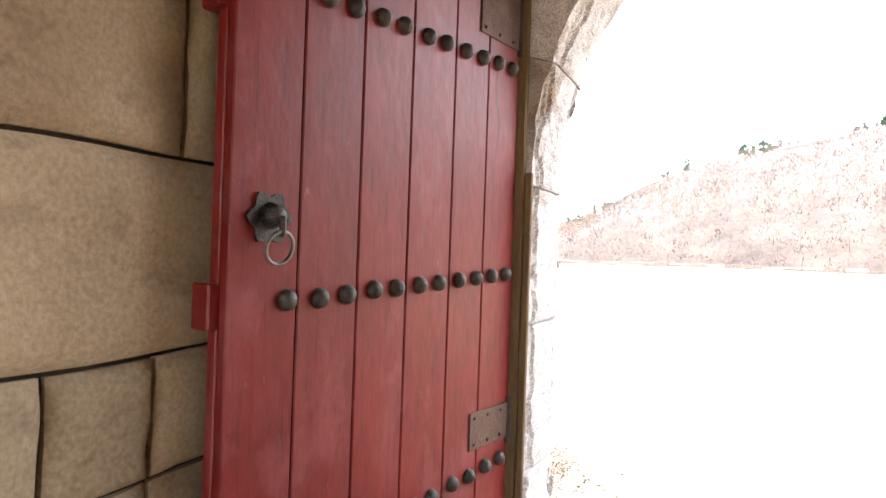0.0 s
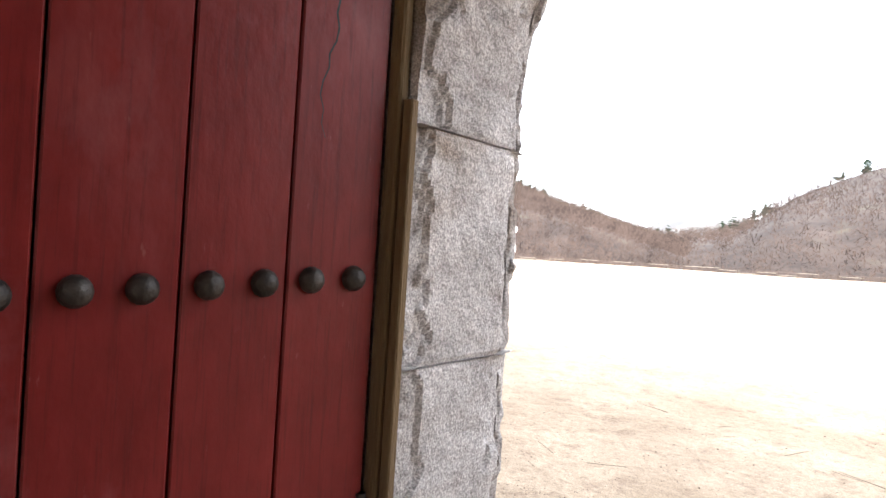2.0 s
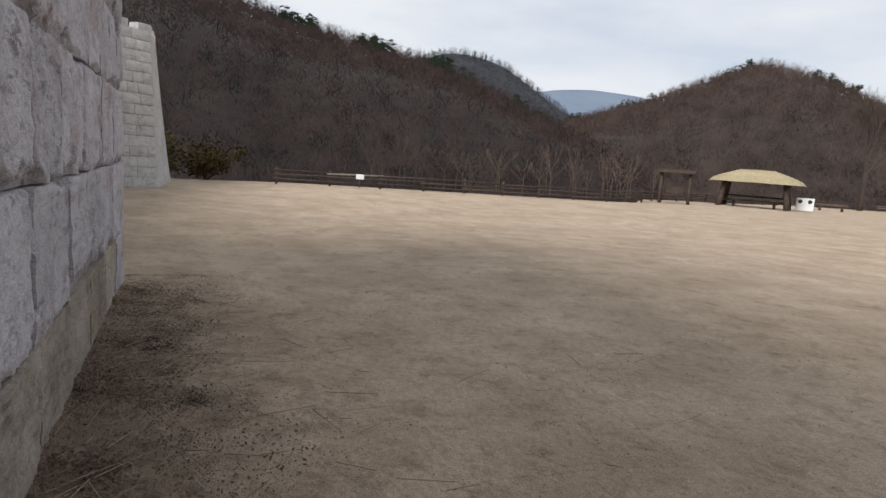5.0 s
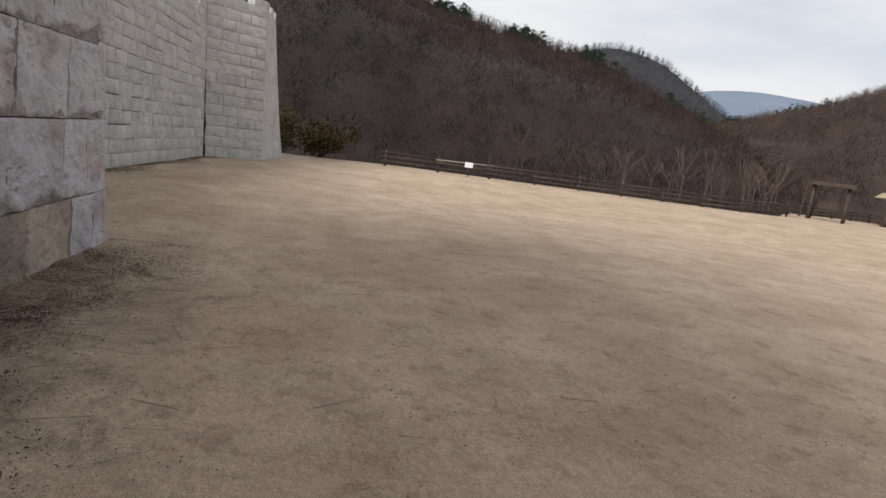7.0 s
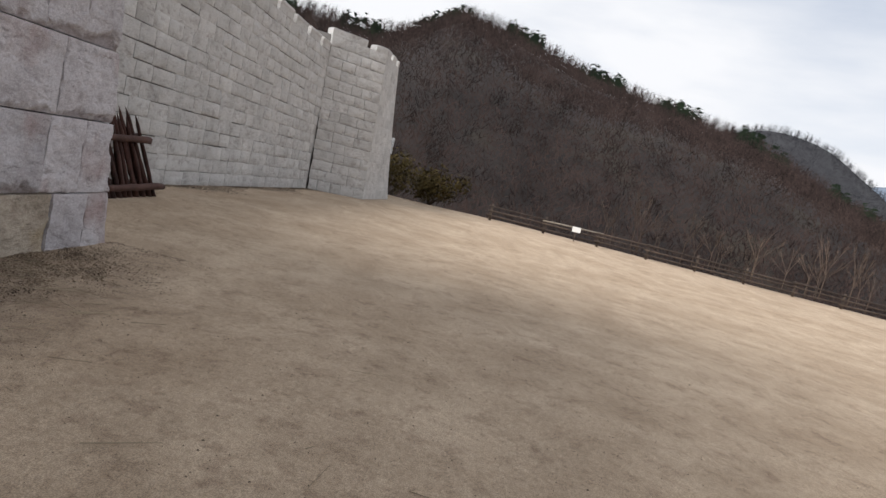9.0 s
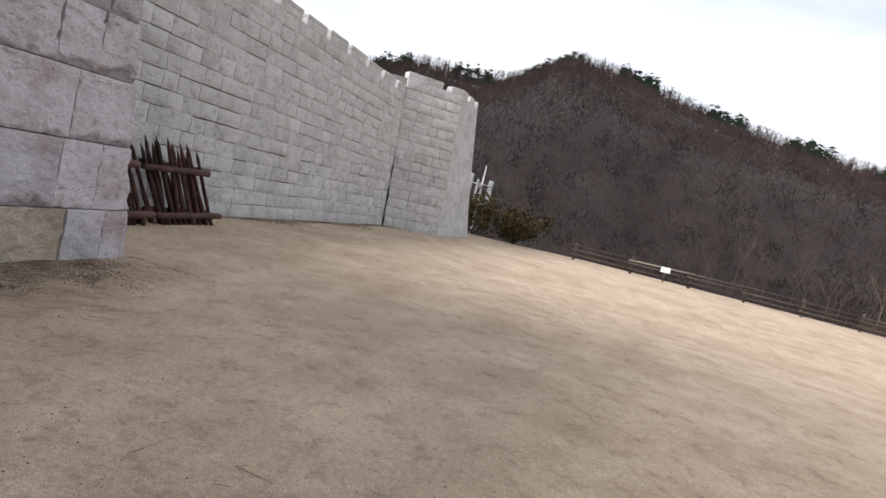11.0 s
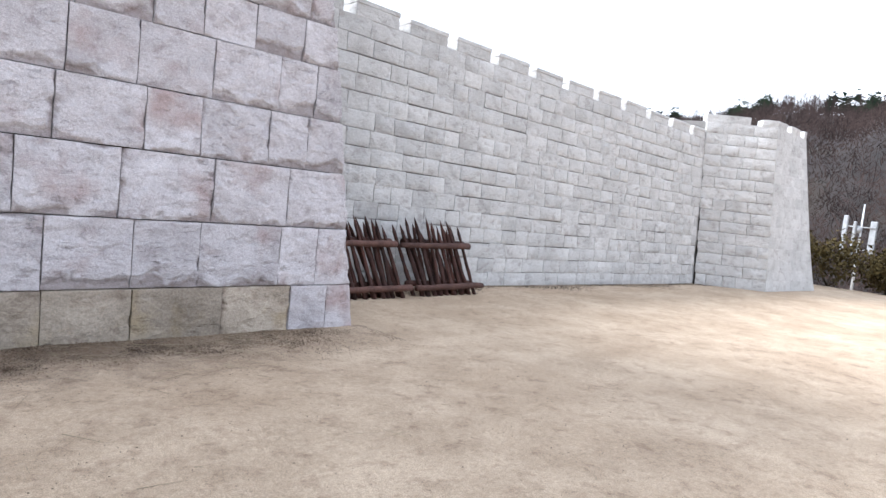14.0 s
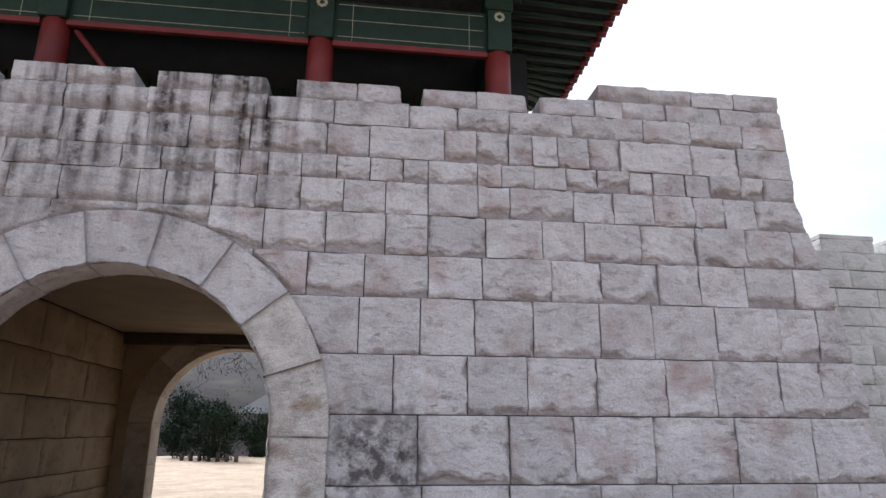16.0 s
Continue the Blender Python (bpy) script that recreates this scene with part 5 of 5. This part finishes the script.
        log("bench_leg", (cx + v.x, cy + v.y, z - 0.02), (cx + v.x, cy + v.y, z + 0.39), 0.09, 0.09, post_wood, ob, sides=6, rings=1)


straw_shelter(-33.75, 37.65)


def swing_seat(cx, cy):
    ob = tagged(new("swing_seat"), "brown timber garden swing with a small roof", "swing")
    z = ground_z(cx, cy)
    spin = Matrix.Translation((cx, cy, z)) @ Matrix.Rotation(radians(48), 4, "Z")
    for sx in (-0.85, 0.85):
        for sy in (-0.55, 0.55):
            log("leg", spin @ Vector((sx, sy, -0.03)), spin @ Vector((sx, sy * 0.35, 1.95)), 0.10, 0.09, post_wood, ob, sides=6, rings=2)
    for name, b in (("roof", (-1.1, 1.1, -0.6, 0.6, 1.9, 2.12)), ("seat", (-0.6, 0.6, -0.22, 0.22, 0.5, 0.56)), ("seat_back", (-0.6, 0.6, 0.2, 0.25, 0.6, 1.05))):
        bm = box_bm(*b, 0.015)
        bmesh.ops.transform(bm, matrix=spin, verts=bm.verts[:])
        part(name, bm, post_wood, ob)
    for sx in (-0.55, 0.55):
        log("hanger", spin @ Vector((sx, 0, 0.5)), spin @ Vector((sx, 0, 1.95)), 0.02, 0.02, post_wood, ob, sides=5, rings=1)


swing_seat(-32.4, 29.4)


def bin_pair(cx, cy):
    ob = tagged(new("litter_bin"), "white double litter bin with two dark round openings", "litter bin")
    z = ground_z(cx, cy)
    spin = Matrix.Translation((cx, cy, z)) @ Matrix.Rotation(radians(38), 4, "Z")
    bm = box_bm(-0.56, 0.56, -0.3, 0.3, 0.0, 0.86, 0.05)
    bmesh.ops.transform(bm, matrix=spin, verts=bm.verts[:])
    part("body", bm, white_paint, ob)
    bm = box_bm(-0.58, 0.58, -0.32, 0.32, 0.83, 0.92, 0.03)
    bmesh.ops.transform(bm, matrix=spin, verts=bm.verts[:])
    part("lid", bm, white_paint, ob)
    for sx in (-0.3, 0.3):
        bm = bmesh.new()
        bmesh.ops.create_cone(bm, cap_ends=True, segments=14, radius1=0.14, radius2=0.14, depth=0.02, matrix=spin @ Matrix.Translation((sx, -0.312, 0.68)) @ Matrix.Rotation(math.pi / 2, 4, "X"))
        part("opening", bm, black_paint, ob)


bin_pair(-32.5, 41.1)

bench = tagged(new("log_bench"), "low rustic log bench under the bare tree", "bench")
for k in (-0.8, 0.8):
    log("leg", (-36.2 + k * 0.75, 48.6 + k * 0.6, ground_z(-36, 48) - 0.02), (-36.2 + k * 0.75, 48.6 + k * 0.6, ground_z(-36, 48) + 0.36), 0.1, 0.1, fence_wood, bench, sides=6, rings=1)
log("seat", (-37.1, 47.9, ground_z(-36, 48) + 0.42), (-35.3, 49.3, ground_z(-36, 48) + 0.42), 0.13, 0.13, fence_wood, bench, sides=8, rings=3)


def camera_mast(x, y):
    ob = tagged(new("surveillance_mast"), "grey metal mast with white boxes and cameras", "mast")
    z = ground_z(x, y)
    log("pole", (x, y, z - 0.05), (x, y, z + 4.3), 0.075, 0.065, grey_metal, ob, sides=8, rings=2, wobble=0)
    for name, h, w, d, tall in (("cabinet", 1.0, 0.32, 0.22, 0.8), ("control_box", 3.2, 0.42, 0.3, 0.62)):
        part(name, box_bm(x - w / 2 + 0.12, x + w / 2 + 0.12, y - d - 0.08, y - 0.08, z + h, z + h + tall, 0.03), white_paint, ob)
    log("arm", (x, y, z + 3.95), (x - 0.55, y - 0.2, z + 3.98), 0.035, 0.03, grey_metal, ob, sides=6, rings=1, wobble=0)
    bm = bmesh.new()
    bmesh.ops.create_uvsphere(bm, u_segments=12, v_segments=8, radius=0.22, matrix=Matrix.Translation((x - 0.35, y - 0.2, z + 4.1)))
    part("dome_camera", bm, white_paint, ob, smooth=True)
    log("whip", (x, y, z + 2.0), (x + 0.02, y, z + 2.05), 0.12, 0.12, white_paint, ob, sides=8, rings=1, wobble=0)


camera_mast(-37.0, 60.0)


# ---------------- trees ----------------
def grow(rg, p, d, length, radius, depth, verts, faces, spread):
    """A limb and its forks, appended to one mesh."""
    q = p + d * length
    mid = p.lerp(q, 0.5) + Vector((rg.gauss(0, 1), rg.gauss(0, 1), rg.gauss(0, 0.4))) * length * 0.04
    for a, b, r0, r1 in ((p, mid, radius, radius * 0.85), (mid, q, radius * 0.85, radius * 0.62)):
        v, f = log_data(a, b, r0, r1, sides=5 if depth > 2 else 4 if depth > 1 else 3, rings=1, wobble=0.1, seed=rg.randrange(9999))
        base = len(verts)
        verts.extend(v)
        faces.extend([[base + k for k in g] for g in f])
    if depth == 0:
        return
    for _ in range(3 if depth > 1 else 4):
        turn = Vector((rg.gauss(0, 1), rg.gauss(0, 1), rg.gauss(0.25, 0.5))).normalized()
        nd = (d + turn * spread).normalized()
        nd.z = max(nd.z, -0.05)
        grow(rg, mid.lerp(q, rg.uniform(0.2, 1.0)), nd, length * rg.uniform(0.55, 0.82), radius * 0.55, depth - 1, verts, faces, spread)


def bare_tree(x, y, height, seed, label, mat=bark, depth=5, spread=0.55, group="", girth=0.028):
    rg = random.Random(seed)
    ob = tagged(new("bare_tree"), label, "tree", group)
    z = ground_z(x, y)
    trunk_h = height * 0.30
    log("trunk", (x, y, z - 0.1), (x, y, z + trunk_h), height * girth, height * girth * 0.7, mat, ob, sides=8, rings=4, seed=seed)
    verts, faces = [], []
    for _ in range(4):
        d = Vector((rg.gauss(0, 0.45), rg.gauss(0, 0.45), 1)).normalized()
        grow(rg, Vector((x, y, z + trunk_h * rg.uniform(0.75, 1.0))), d, height * 0.26, height * girth * 0.5, depth - 1, verts, faces, spread)
    put_mesh("crown", verts, faces, mat, ob)
    return ob


bare_tree(-41.2, 59.0, 12.0, 21, "tall leafless tree with spreading grey-brown limbs", mat=dark_bark, depth=6, girth=0.022)
for i in range(40):
    rg = random.Random(300 + i)
    y = 10.5 + i * 0.5 + rg.uniform(-0.9, 0.9)
    bare_tree(-32 - rg.uniform(0, 6), y, rg.uniform(2.0, 4.2), 40 + i, "thin pale leafless sapling beyond the fence", mat=pale_twigs, depth=3, spread=0.17, group="saplings beyond the fence", girth=0.0075)


def leafy_shrub(x, y, r, h, seed, mat, label, name="shrub", count=900, z0=None):
    rg = random.Random(seed)
    ob = tagged(new(name), label, "shrub" if name == "shrub" else "tree")
    z = ground_z(x, y) if z0 is None else z0
    lumps = [(Vector((x + rg.gauss(0, r * 0.45), y + rg.gauss(0, r * 0.45), z + h * rg.uniform(0.3, 0.85))), rg.uniform(0.3, 0.55) * r) for _ in range(12)]
    for k in range(4):
        c = lumps[k][0]
        log("stem", (x + rg.uniform(-0.2, 0.2), y + rg.uniform(-0.2, 0.2), z - 0.1), c, 0.05, 0.02, bark, ob, sides=5, rings=2, seed=k)
    verts, faces = [], []
    for _ in range(count):
        c, s = rg.choice(lumps)
        d = Vector((rg.gauss(0, 1), rg.gauss(0, 1), rg.gauss(0, 0.8))).normalized()
        p = c + d * s * rg.uniform(0.5, 1.1)
        a = Vector((rg.gauss(0, 1), rg.gauss(0, 1), rg.gauss(0, 1))).normalized() * rg.uniform(0.05, 0.12)
        b = a.cross(d).normalized() * rg.uniform(0.03, 0.07)
        i0 = len(verts)
        verts.extend([p - a, p + b, p + a, p - b])
        faces.append((i0, i0 + 1, i0 + 2, i0 + 3))
    put_mesh("foliage", verts, faces, mat, ob)


for i, (x, y, r, h) in enumerate(((-29.8, -2.4, 1.6, 2.0), (-30.2, -0.4, 1.7, 2.1), (-29.9, 1.5, 1.3, 1.4))):
    leafy_shrub(x, y, r, h, 60 + i, shrub_leaf, "dark olive evergreen shrub growing behind the tower", count=1500)


def antenna_mast():
    ob = tagged(new("antenna_mast"), "pale grey cellular antenna mast standing among shrubs", "antenna")
    x, y = -58.0, -5.8
    log("pole", (x, y, -3), (x, y, 4.6), 0.12, 0.05, grey_metal, ob, sides=8, rings=2, wobble=0)
    for dx, dy, z0, z1, w in ((0.0, -1.05, 0.6, 3.7, 0.16), (0.3, -0.35, 0.6, 3.3, 0.1), (-0.2, 0.75, 0.9, 3.4, 0.22)):
        part("panel_antenna", box_bm(x + dx - 0.12, x + dx + 0.12, y + dy - w, y + dy + w, z0, z1, 0.05), antenna_paint, ob)
    for z in (1.2, 2.9):
        log("bracket", (x, y - 1.1, z), (x, y + 0.9, z), 0.04, 0.04, grey_metal, ob, sides=6, rings=1, wobble=0)
    bm = bmesh.new()
    bmesh.ops.create_uvsphere(bm, u_segments=12, v_segments=8, radius=0.3, matrix=Matrix.Translation((x, y - 0.2, 2.7)))
    part("dish", bm, antenna_paint, ob, smooth=True)


antenna_mast()

# ---------------- court behind the gate ----------------
for i, (x, y, h) in enumerate(((6.9, -33, 4.4), (9.8, -37, 5.2), (5.4, -40, 4.0))):
    leafy_shrub(x, y, 1.9, h, 80 + i, needles, "dark green pine behind the gate passage", name="pine_tree", count=6500, z0=-0.9)
for i in range(7):
    x = 5.2 + i * 0.55
    st = tagged(new("log_post"), "short sawn log post edging the inner court", "post", "log posts behind the gate")
    log("trunk", (x, -31.5 - i * 0.3, -0.05), (x, -31.5 - i * 0.3, 0.36 + 0.1 * (i % 3)), 0.12, 0.11, fence_wood, st, sides=7, rings=1, seed=i)


def rear_hall():
    ob = tagged(new("tiled_hall"), "distant traditional hall with a grey tiled roof", "building")
    x, y = 1.2, -48
    part("wall", box_bm(x - 5, x + 5, y - 3, y + 3, 0, 3.0), post_wood, ob)
    bm = bmesh.new()
    a = [bm.verts.new((x + sx * 6.5, y + sy * 4.4, 2.9)) for sx, sy in ((-1, -1), (1, -1), (1, 1), (-1, 1))]
    b = [bm.verts.new((x + sx * 3.5, y, 5.4)) for sx in (-1, 1)]
    for f in ((a[0], a[1], b[1], b[0]), (a[1], a[2], b[1]), (a[2], a[3], b[0], b[1]), (a[3], a[0], b[0]), tuple(a[::-1])):
        bm.faces.new(f)
    part("roof", bm, roof_tile, ob)


rear_hall()


# ---------------- gate pavilion above the platform ----------------
def gate_pavilion():
    ob = tagged(new("gate_pavilion"), "painted timber gate pavilion, red columns, dark green beams, tiled roof", "pavilion")
    ys, xs = (-1.2, -4.1), (-3.02, -0.56, 2.82, 5.3)
    part("floor", box_bm(-3.6, 6.0, -4.7, -0.62, 5.002, 5.12), post_wood, ob)
    for y in ys:
        for x in xs:
            log("column", (x, y, 5.1), (x, y, 7.76), 0.185, 0.175, red_column, ob, sides=16, rings=1, wobble=0)
    for y, front in ((ys[0], 1), (ys[1], -1)):
        for a, b in zip(xs, xs[1:]):
            beam = part("beam", box_bm(a + 0.16, b - 0.16, y - 0.1, y + 0.1, 6.83, 7.47, 0.01), green_paint, ob)
            part("red_edge", box_bm(a + 0.16, b - 0.16, y + front * 0.06, y + front * 0.125, 6.75, 6.828, 0.005), red_trim, beam)
            for z in (6.91, 7.17, 7.41):
                part("painted_line", box_bm(a + 0.22, b - 0.22, y + front * 0.101, y + front * 0.105, z - 0.003, z + 0.003), cream_paint, beam)
            for xx in (a + 0.42, b - 0.42):
                part("painted_line", box_bm(xx - 0.003, xx + 0.003, y + front * 0.101, y + front * 0.105, 6.85, 7.45), cream_paint, beam)
        for x in xs:
            cap = part("bracket_block", box_bm(x - 0.2, x + 0.2, y - 0.2, y + 0.2, 7.49, 7.83, 0.02), green_paint, ob)
            head = part("column_head", box_bm(x - 0.17, x + 0.17, y + front * 0.02, y + front * 0.19, 6.83, 7.47, 0.01), green_paint, ob)
            for w in range(8):
                q = 2 * math.pi * w / 8
                part("petal", box_bm(x - 0.02 + 0.055 * math.cos(q), x + 0.02 + 0.055 * math.cos(q), y + front * 0.191, y + front * 0.196, 7.34 + 0.055 * math.sin(q), 7.38 + 0.055 * math.sin(q)), cream_paint, head)
            log("bracket_arm", (x, y, 7.73), (x, y + front * 0.75, 7.93), 0.08, 0.06, red_trim, ob, sides=6, rings=1, wobble=0)
        part("eave_beam", box_bm(xs[0] - 0.4, xs[-1] + 0.4, y - 0.12, y + 0.12, 7.83, 8.03, 0.01), green_paint, ob)
        for i in range(24):
            x = xs[0] + 0.3 + i * 0.35
            part("bracket_tongue", box_bm(x - 0.05, x + 0.05, y + front * 0.12, y + front * 0.42, 7.65, 7.81, 0.02), cream_paint if i % 3 == 0 else green_paint, ob)
    for x, side in ((xs[0], -1), (xs[-1], 1)):
        part("beam", box_bm(x - 0.1, x + 0.1, ys[1] + 0.16, ys[0] - 0.16, 6.83, 7.47, 0.01), green_paint, ob)
        part("eave_beam", box_bm(x - 0.12, x + 0.12, ys[1], ys[0], 7.83, 8.03, 0.01), green_paint, ob)
    # slatted shutters set back behind the columns
    for a, b in zip(xs, xs[1:]):
        n = int((b - a - 0.4) / 0.17)
        for i in range(n):
            x = a + 0.25 + i * 0.17
            part("shutter_slat", box_bm(x, x + 0.11, -2.55, -2.5, 5.12, 6.86, 0.006), green_paint, ob)
    # black sheet added behind the slats, standing in for the dark inside
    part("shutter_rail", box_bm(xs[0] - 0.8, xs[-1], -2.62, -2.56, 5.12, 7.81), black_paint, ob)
    log("rail_brace", (2.55, -1.15, 6.71), (1.9, -1.15, 5.91), 0.04, 0.04, red_trim, ob, sides=6, rings=1, wobble=0)
    # roof: hipped, with turned-up corners
    ex0, ex1, ey0, ey1 = -5.25, 7.65, -6.0, 0.75
    zc, rx, ry = 8.43, 1.2, (ey0 + ey1) / 2

    def eave(u, v):
        """Height of the eave, rising towards the corners."""
        return zc + 0.42 * (abs(u) ** 6 + abs(v) ** 6) / 2

    bm = bmesh.new()
    n = 24
    rings = []
    for k in range(6):
        t = k / 5
        row = []
        for i in range(4 * n):
            e, s = divmod(i, n)
            q = -1 + 2 * s / n
            u, v = ((q, -1), (1, q), (-q, 1), (-1, -q))[e]
            x = (ex0 + ex1) / 2 + u * (ex1 - ex0) / 2
            y = ry + v * (ey1 - ey0) / 2
            corner = (abs(u) * abs(v)) ** 8
            x, y = x + 0.3 * corner * (1 if u > 0 else -1), y + 0.3 * corner * (1 if v > 0 else -1)
            tx, ty = rx + u * 3.2, ry
            z = zc + 0.55 * corner + (11.41 - zc) * (0.6 * t + 0.4 * t * t) - 0.55 * corner * t
            row.append(bm.verts.new((x + (tx - x) * t, y + (ty - y) * t, z)))
        rings.append(row)
    m = 4 * n
    for a, b in zip(rings, rings[1:]):
        for i in range(m):
            bm.faces.new((a[i], a[(i + 1) % m], b[(i + 1) % m], b[i]))
    ext = bmesh.ops.extrude_face_region(bm, geom=bm.faces[:])["geom"]
    bmesh.ops.translate(bm, vec=(0, 0, 0.22), verts=[g for g in ext if isinstance(g, bmesh.types.BMVert)])
    bmesh.ops.recalc_face_normals(bm, faces=bm.faces[:])
    part("roof", bm, roof_tile, ob)
    # rafters with red ends, and tile ends above them
    count = {0: 38, 1: 22}
    for axis in (0, 1):
        for i in range(count[axis] + 1):
            q = -1 + 2 * i / count[axis]
            for sgn in (-1, 1):
                u, v = (q, sgn) if axis == 0 else (sgn, q)
                corner = (abs(u) * abs(v)) ** 8
                x = (ex0 + ex1) / 2 + u * (ex1 - ex0) / 2 + 0.3 * corner * (1 if u > 0 else -1)
                y = ry + v * (ey1 - ey0) / 2 + 0.3 * corner * (1 if v > 0 else -1)
                z = zc + 0.55 * corner - 0.07
                ix = max(xs[0], min(xs[-1], x)) if axis == 0 else (xs[0] if sgn < 0 else xs[-1])
                iy = (ys[1] if sgn < 0 else ys[0]) if axis == 0 else max(ys[1], min(ys[0], y))
                a, b = Vector((x, y, z)), Vector((ix, iy, z - 0.02))
                b.z = 8.26 + 0.2
                raf = log("rafter", b, a, 0.055, 0.05, green_paint, ob, sides=6, rings=1, wobble=0)
                e = (a - b).normalized()
                log("rafter_end", a - e * 0.16, a + e * 0.012, 0.054, 0.052, red_trim, raf, sides=6, rings=1, wobble=0)
                log("tile_end", a + Vector((0, 0, 0.13)) - e * 0.1, a + Vector((0, 0, 0.13)) + e * 0.05, 0.075, 0.075, roof_tile, ob, sides=8, rings=1, wobble=0)
    part("eave_board", box_bm(ex0 + 0.1, ex1 - 0.1, ey1 - 0.06, ey1 - 0.02, zc - 0.02, zc + 0.06), red_trim, ob)
    for x in (ex0, ex1):
        sgn = 1 if x < 0 else -1
        part("eave_board", box_bm(x + sgn * 0.02, x + sgn * 0.06, ey0 + 0.2, ey1 - 0.2, zc - 0.02, zc + 0.06), red_trim, ob)


gate_pavilion()


# ---------------- litter on the ground ----------------
def litter():
    rg = random.Random(77)
    verts, faces = [], []
    for k in range(36000):
        if k < 28000:
            x, y = -0.45 - 6.9 * rg.random() ** 1.25, abs(rg.gauss(0, 0.55)) + 0.03
        elif k < 33500:
            x, y = rg.uniform(-8, 3), rg.uniform(0.1, 7) ** 1.0
        else:
            x, y = rg.uniform(-16, 4), rg.uniform(-1.3, 12)
            if y < 0.2 and x > -7.3:
                continue
        r = rg.uniform(0.0025, 0.008) * (1.6 if rg.random() < 0.04 else 1)
        z = ground_z(x, y) + 0.012 * noise.noise(Vector((x * 0.9, y * 0.9, 0))) + 0.006 * noise.noise(Vector((x * 3.1, y * 3.1, 4)))
        base = len(verts)
        for i in range(5):
            w = 2 * math.pi * i / 5 + rg.random()
            verts.append((x + r * math.cos(w) * rg.uniform(0.7, 1.3), y + r * math.sin(w) * rg.uniform(0.7, 1.3), z - 0.004))
        verts.append((x, y, z + r * rg.uniform(0.4, 0.8)))
        for i in range(5):
            faces.append((base + i, base + (i + 1) % 5, base + 5))
    for k in range(9000):
        s = rg.uniform(0, W_LEN + 0.5)
        p = wall_place(s, 0.02 + abs(rg.gauss(0, 0.20 + 0.12 * math.sin(s * 1.7))), 0)
        x, y, r = p[0], p[1], rg.uniform(0.006, 0.028)
        z = ground_z(x, y)
        base = len(verts)
        for i in range(5):
            w = 2 * math.pi * i / 5 + rg.random()
            verts.append((x + 1.5 * r * math.cos(w), y + r * math.sin(w), z - 0.012))
        verts.append((x, y, z + r * rg.uniform(0.3, 0.8)))
        for i in range(5):
            faces.append((base + i, base + (i + 1) % 5, base + 5))
    tagged(put_mesh("gravel", verts, faces, island_material("mixed_grit", (0.04, 0.029, 0.022), (0.24, 0.188, 0.14), wander=0.9)), "loose grit and small stones on the sand", "gravel", kind="stuff")
    # leaf crumbs and bark that gather along the foot of the gate
    verts, faces = [], []
    heaps = [(-0.5 - 6.2 * rg.random() ** 1.2, abs(rg.gauss(0, 0.42)) + 0.04, rg.uniform(0.05, 0.28)) for _ in range(150)]
    for k in range(15000):
        hx, hy, hr = rg.choice(heaps)
        x, y = hx + rg.gauss(0, hr), max(0.02, hy + rg.gauss(0, hr * 0.7))
        z = ground_z(x, y) + 0.012 * noise.noise(Vector((x * 0.9, y * 0.9, 0))) + 0.006 * noise.noise(Vector((x * 3.1, y * 3.1, 4))) + rg.uniform(0.002, 0.012)
        w, n, tip = rg.uniform(0, math.pi), rg.uniform(0.004, 0.015), rg.uniform(-0.006, 0.006)
        a, b = Vector((math.cos(w) * n, math.sin(w) * n, tip)), Vector((-math.sin(w) * n * 0.45, math.cos(w) * n * 0.45, rg.uniform(-0.004, 0.004)))
        c, base = Vector((x, y, z)), len(verts)
        verts.extend([c - a, c + b, c + a, c - b])
        faces.append((base, base + 1, base + 2, base + 3))
    tagged(put_mesh("leaf_litter", verts, faces, island_material("brown_leaf_crumbs", (0.055, 0.039, 0.029), (0.20, 0.145, 0.10), wander=1.5)), "dark brown leaf crumbs and bark heaped along the gate foot", "leaf litter", kind="stuff")
    verts, faces = [], []
    for k in range(300):
        x, y = (-rg.uniform(0.8, 6), 0.05 + abs(rg.gauss(0, 0.55))) if k < 250 else (rg.uniform(-6, 1), rg.uniform(0.4, 4))
        w, n = rg.uniform(0, math.pi), rg.uniform(0.04, 0.34) ** 1.0
        z = ground_z(x, y) + 0.012
        a = Vector((x, y, z))
        b = a + Vector((math.cos(w) * n, math.sin(w) * n, rg.uniform(0, 0.02)))
        v, f = log_data(a, b, rg.uniform(0.0015, 0.0035), 0.0015, sides=4, rings=2, wobble=0.2, seed=k)
        base = len(verts)
        verts.extend(v)
        faces.extend([[base + i for i in g] for g in f])
    tagged(put_mesh("dry_stalks", verts, faces, island_material("dead_stalks", (0.09, 0.066, 0.045), (0.42, 0.35, 0.25))), "dry straw and twigs scattered along the wall foot", "straw", kind="stuff")


litter()
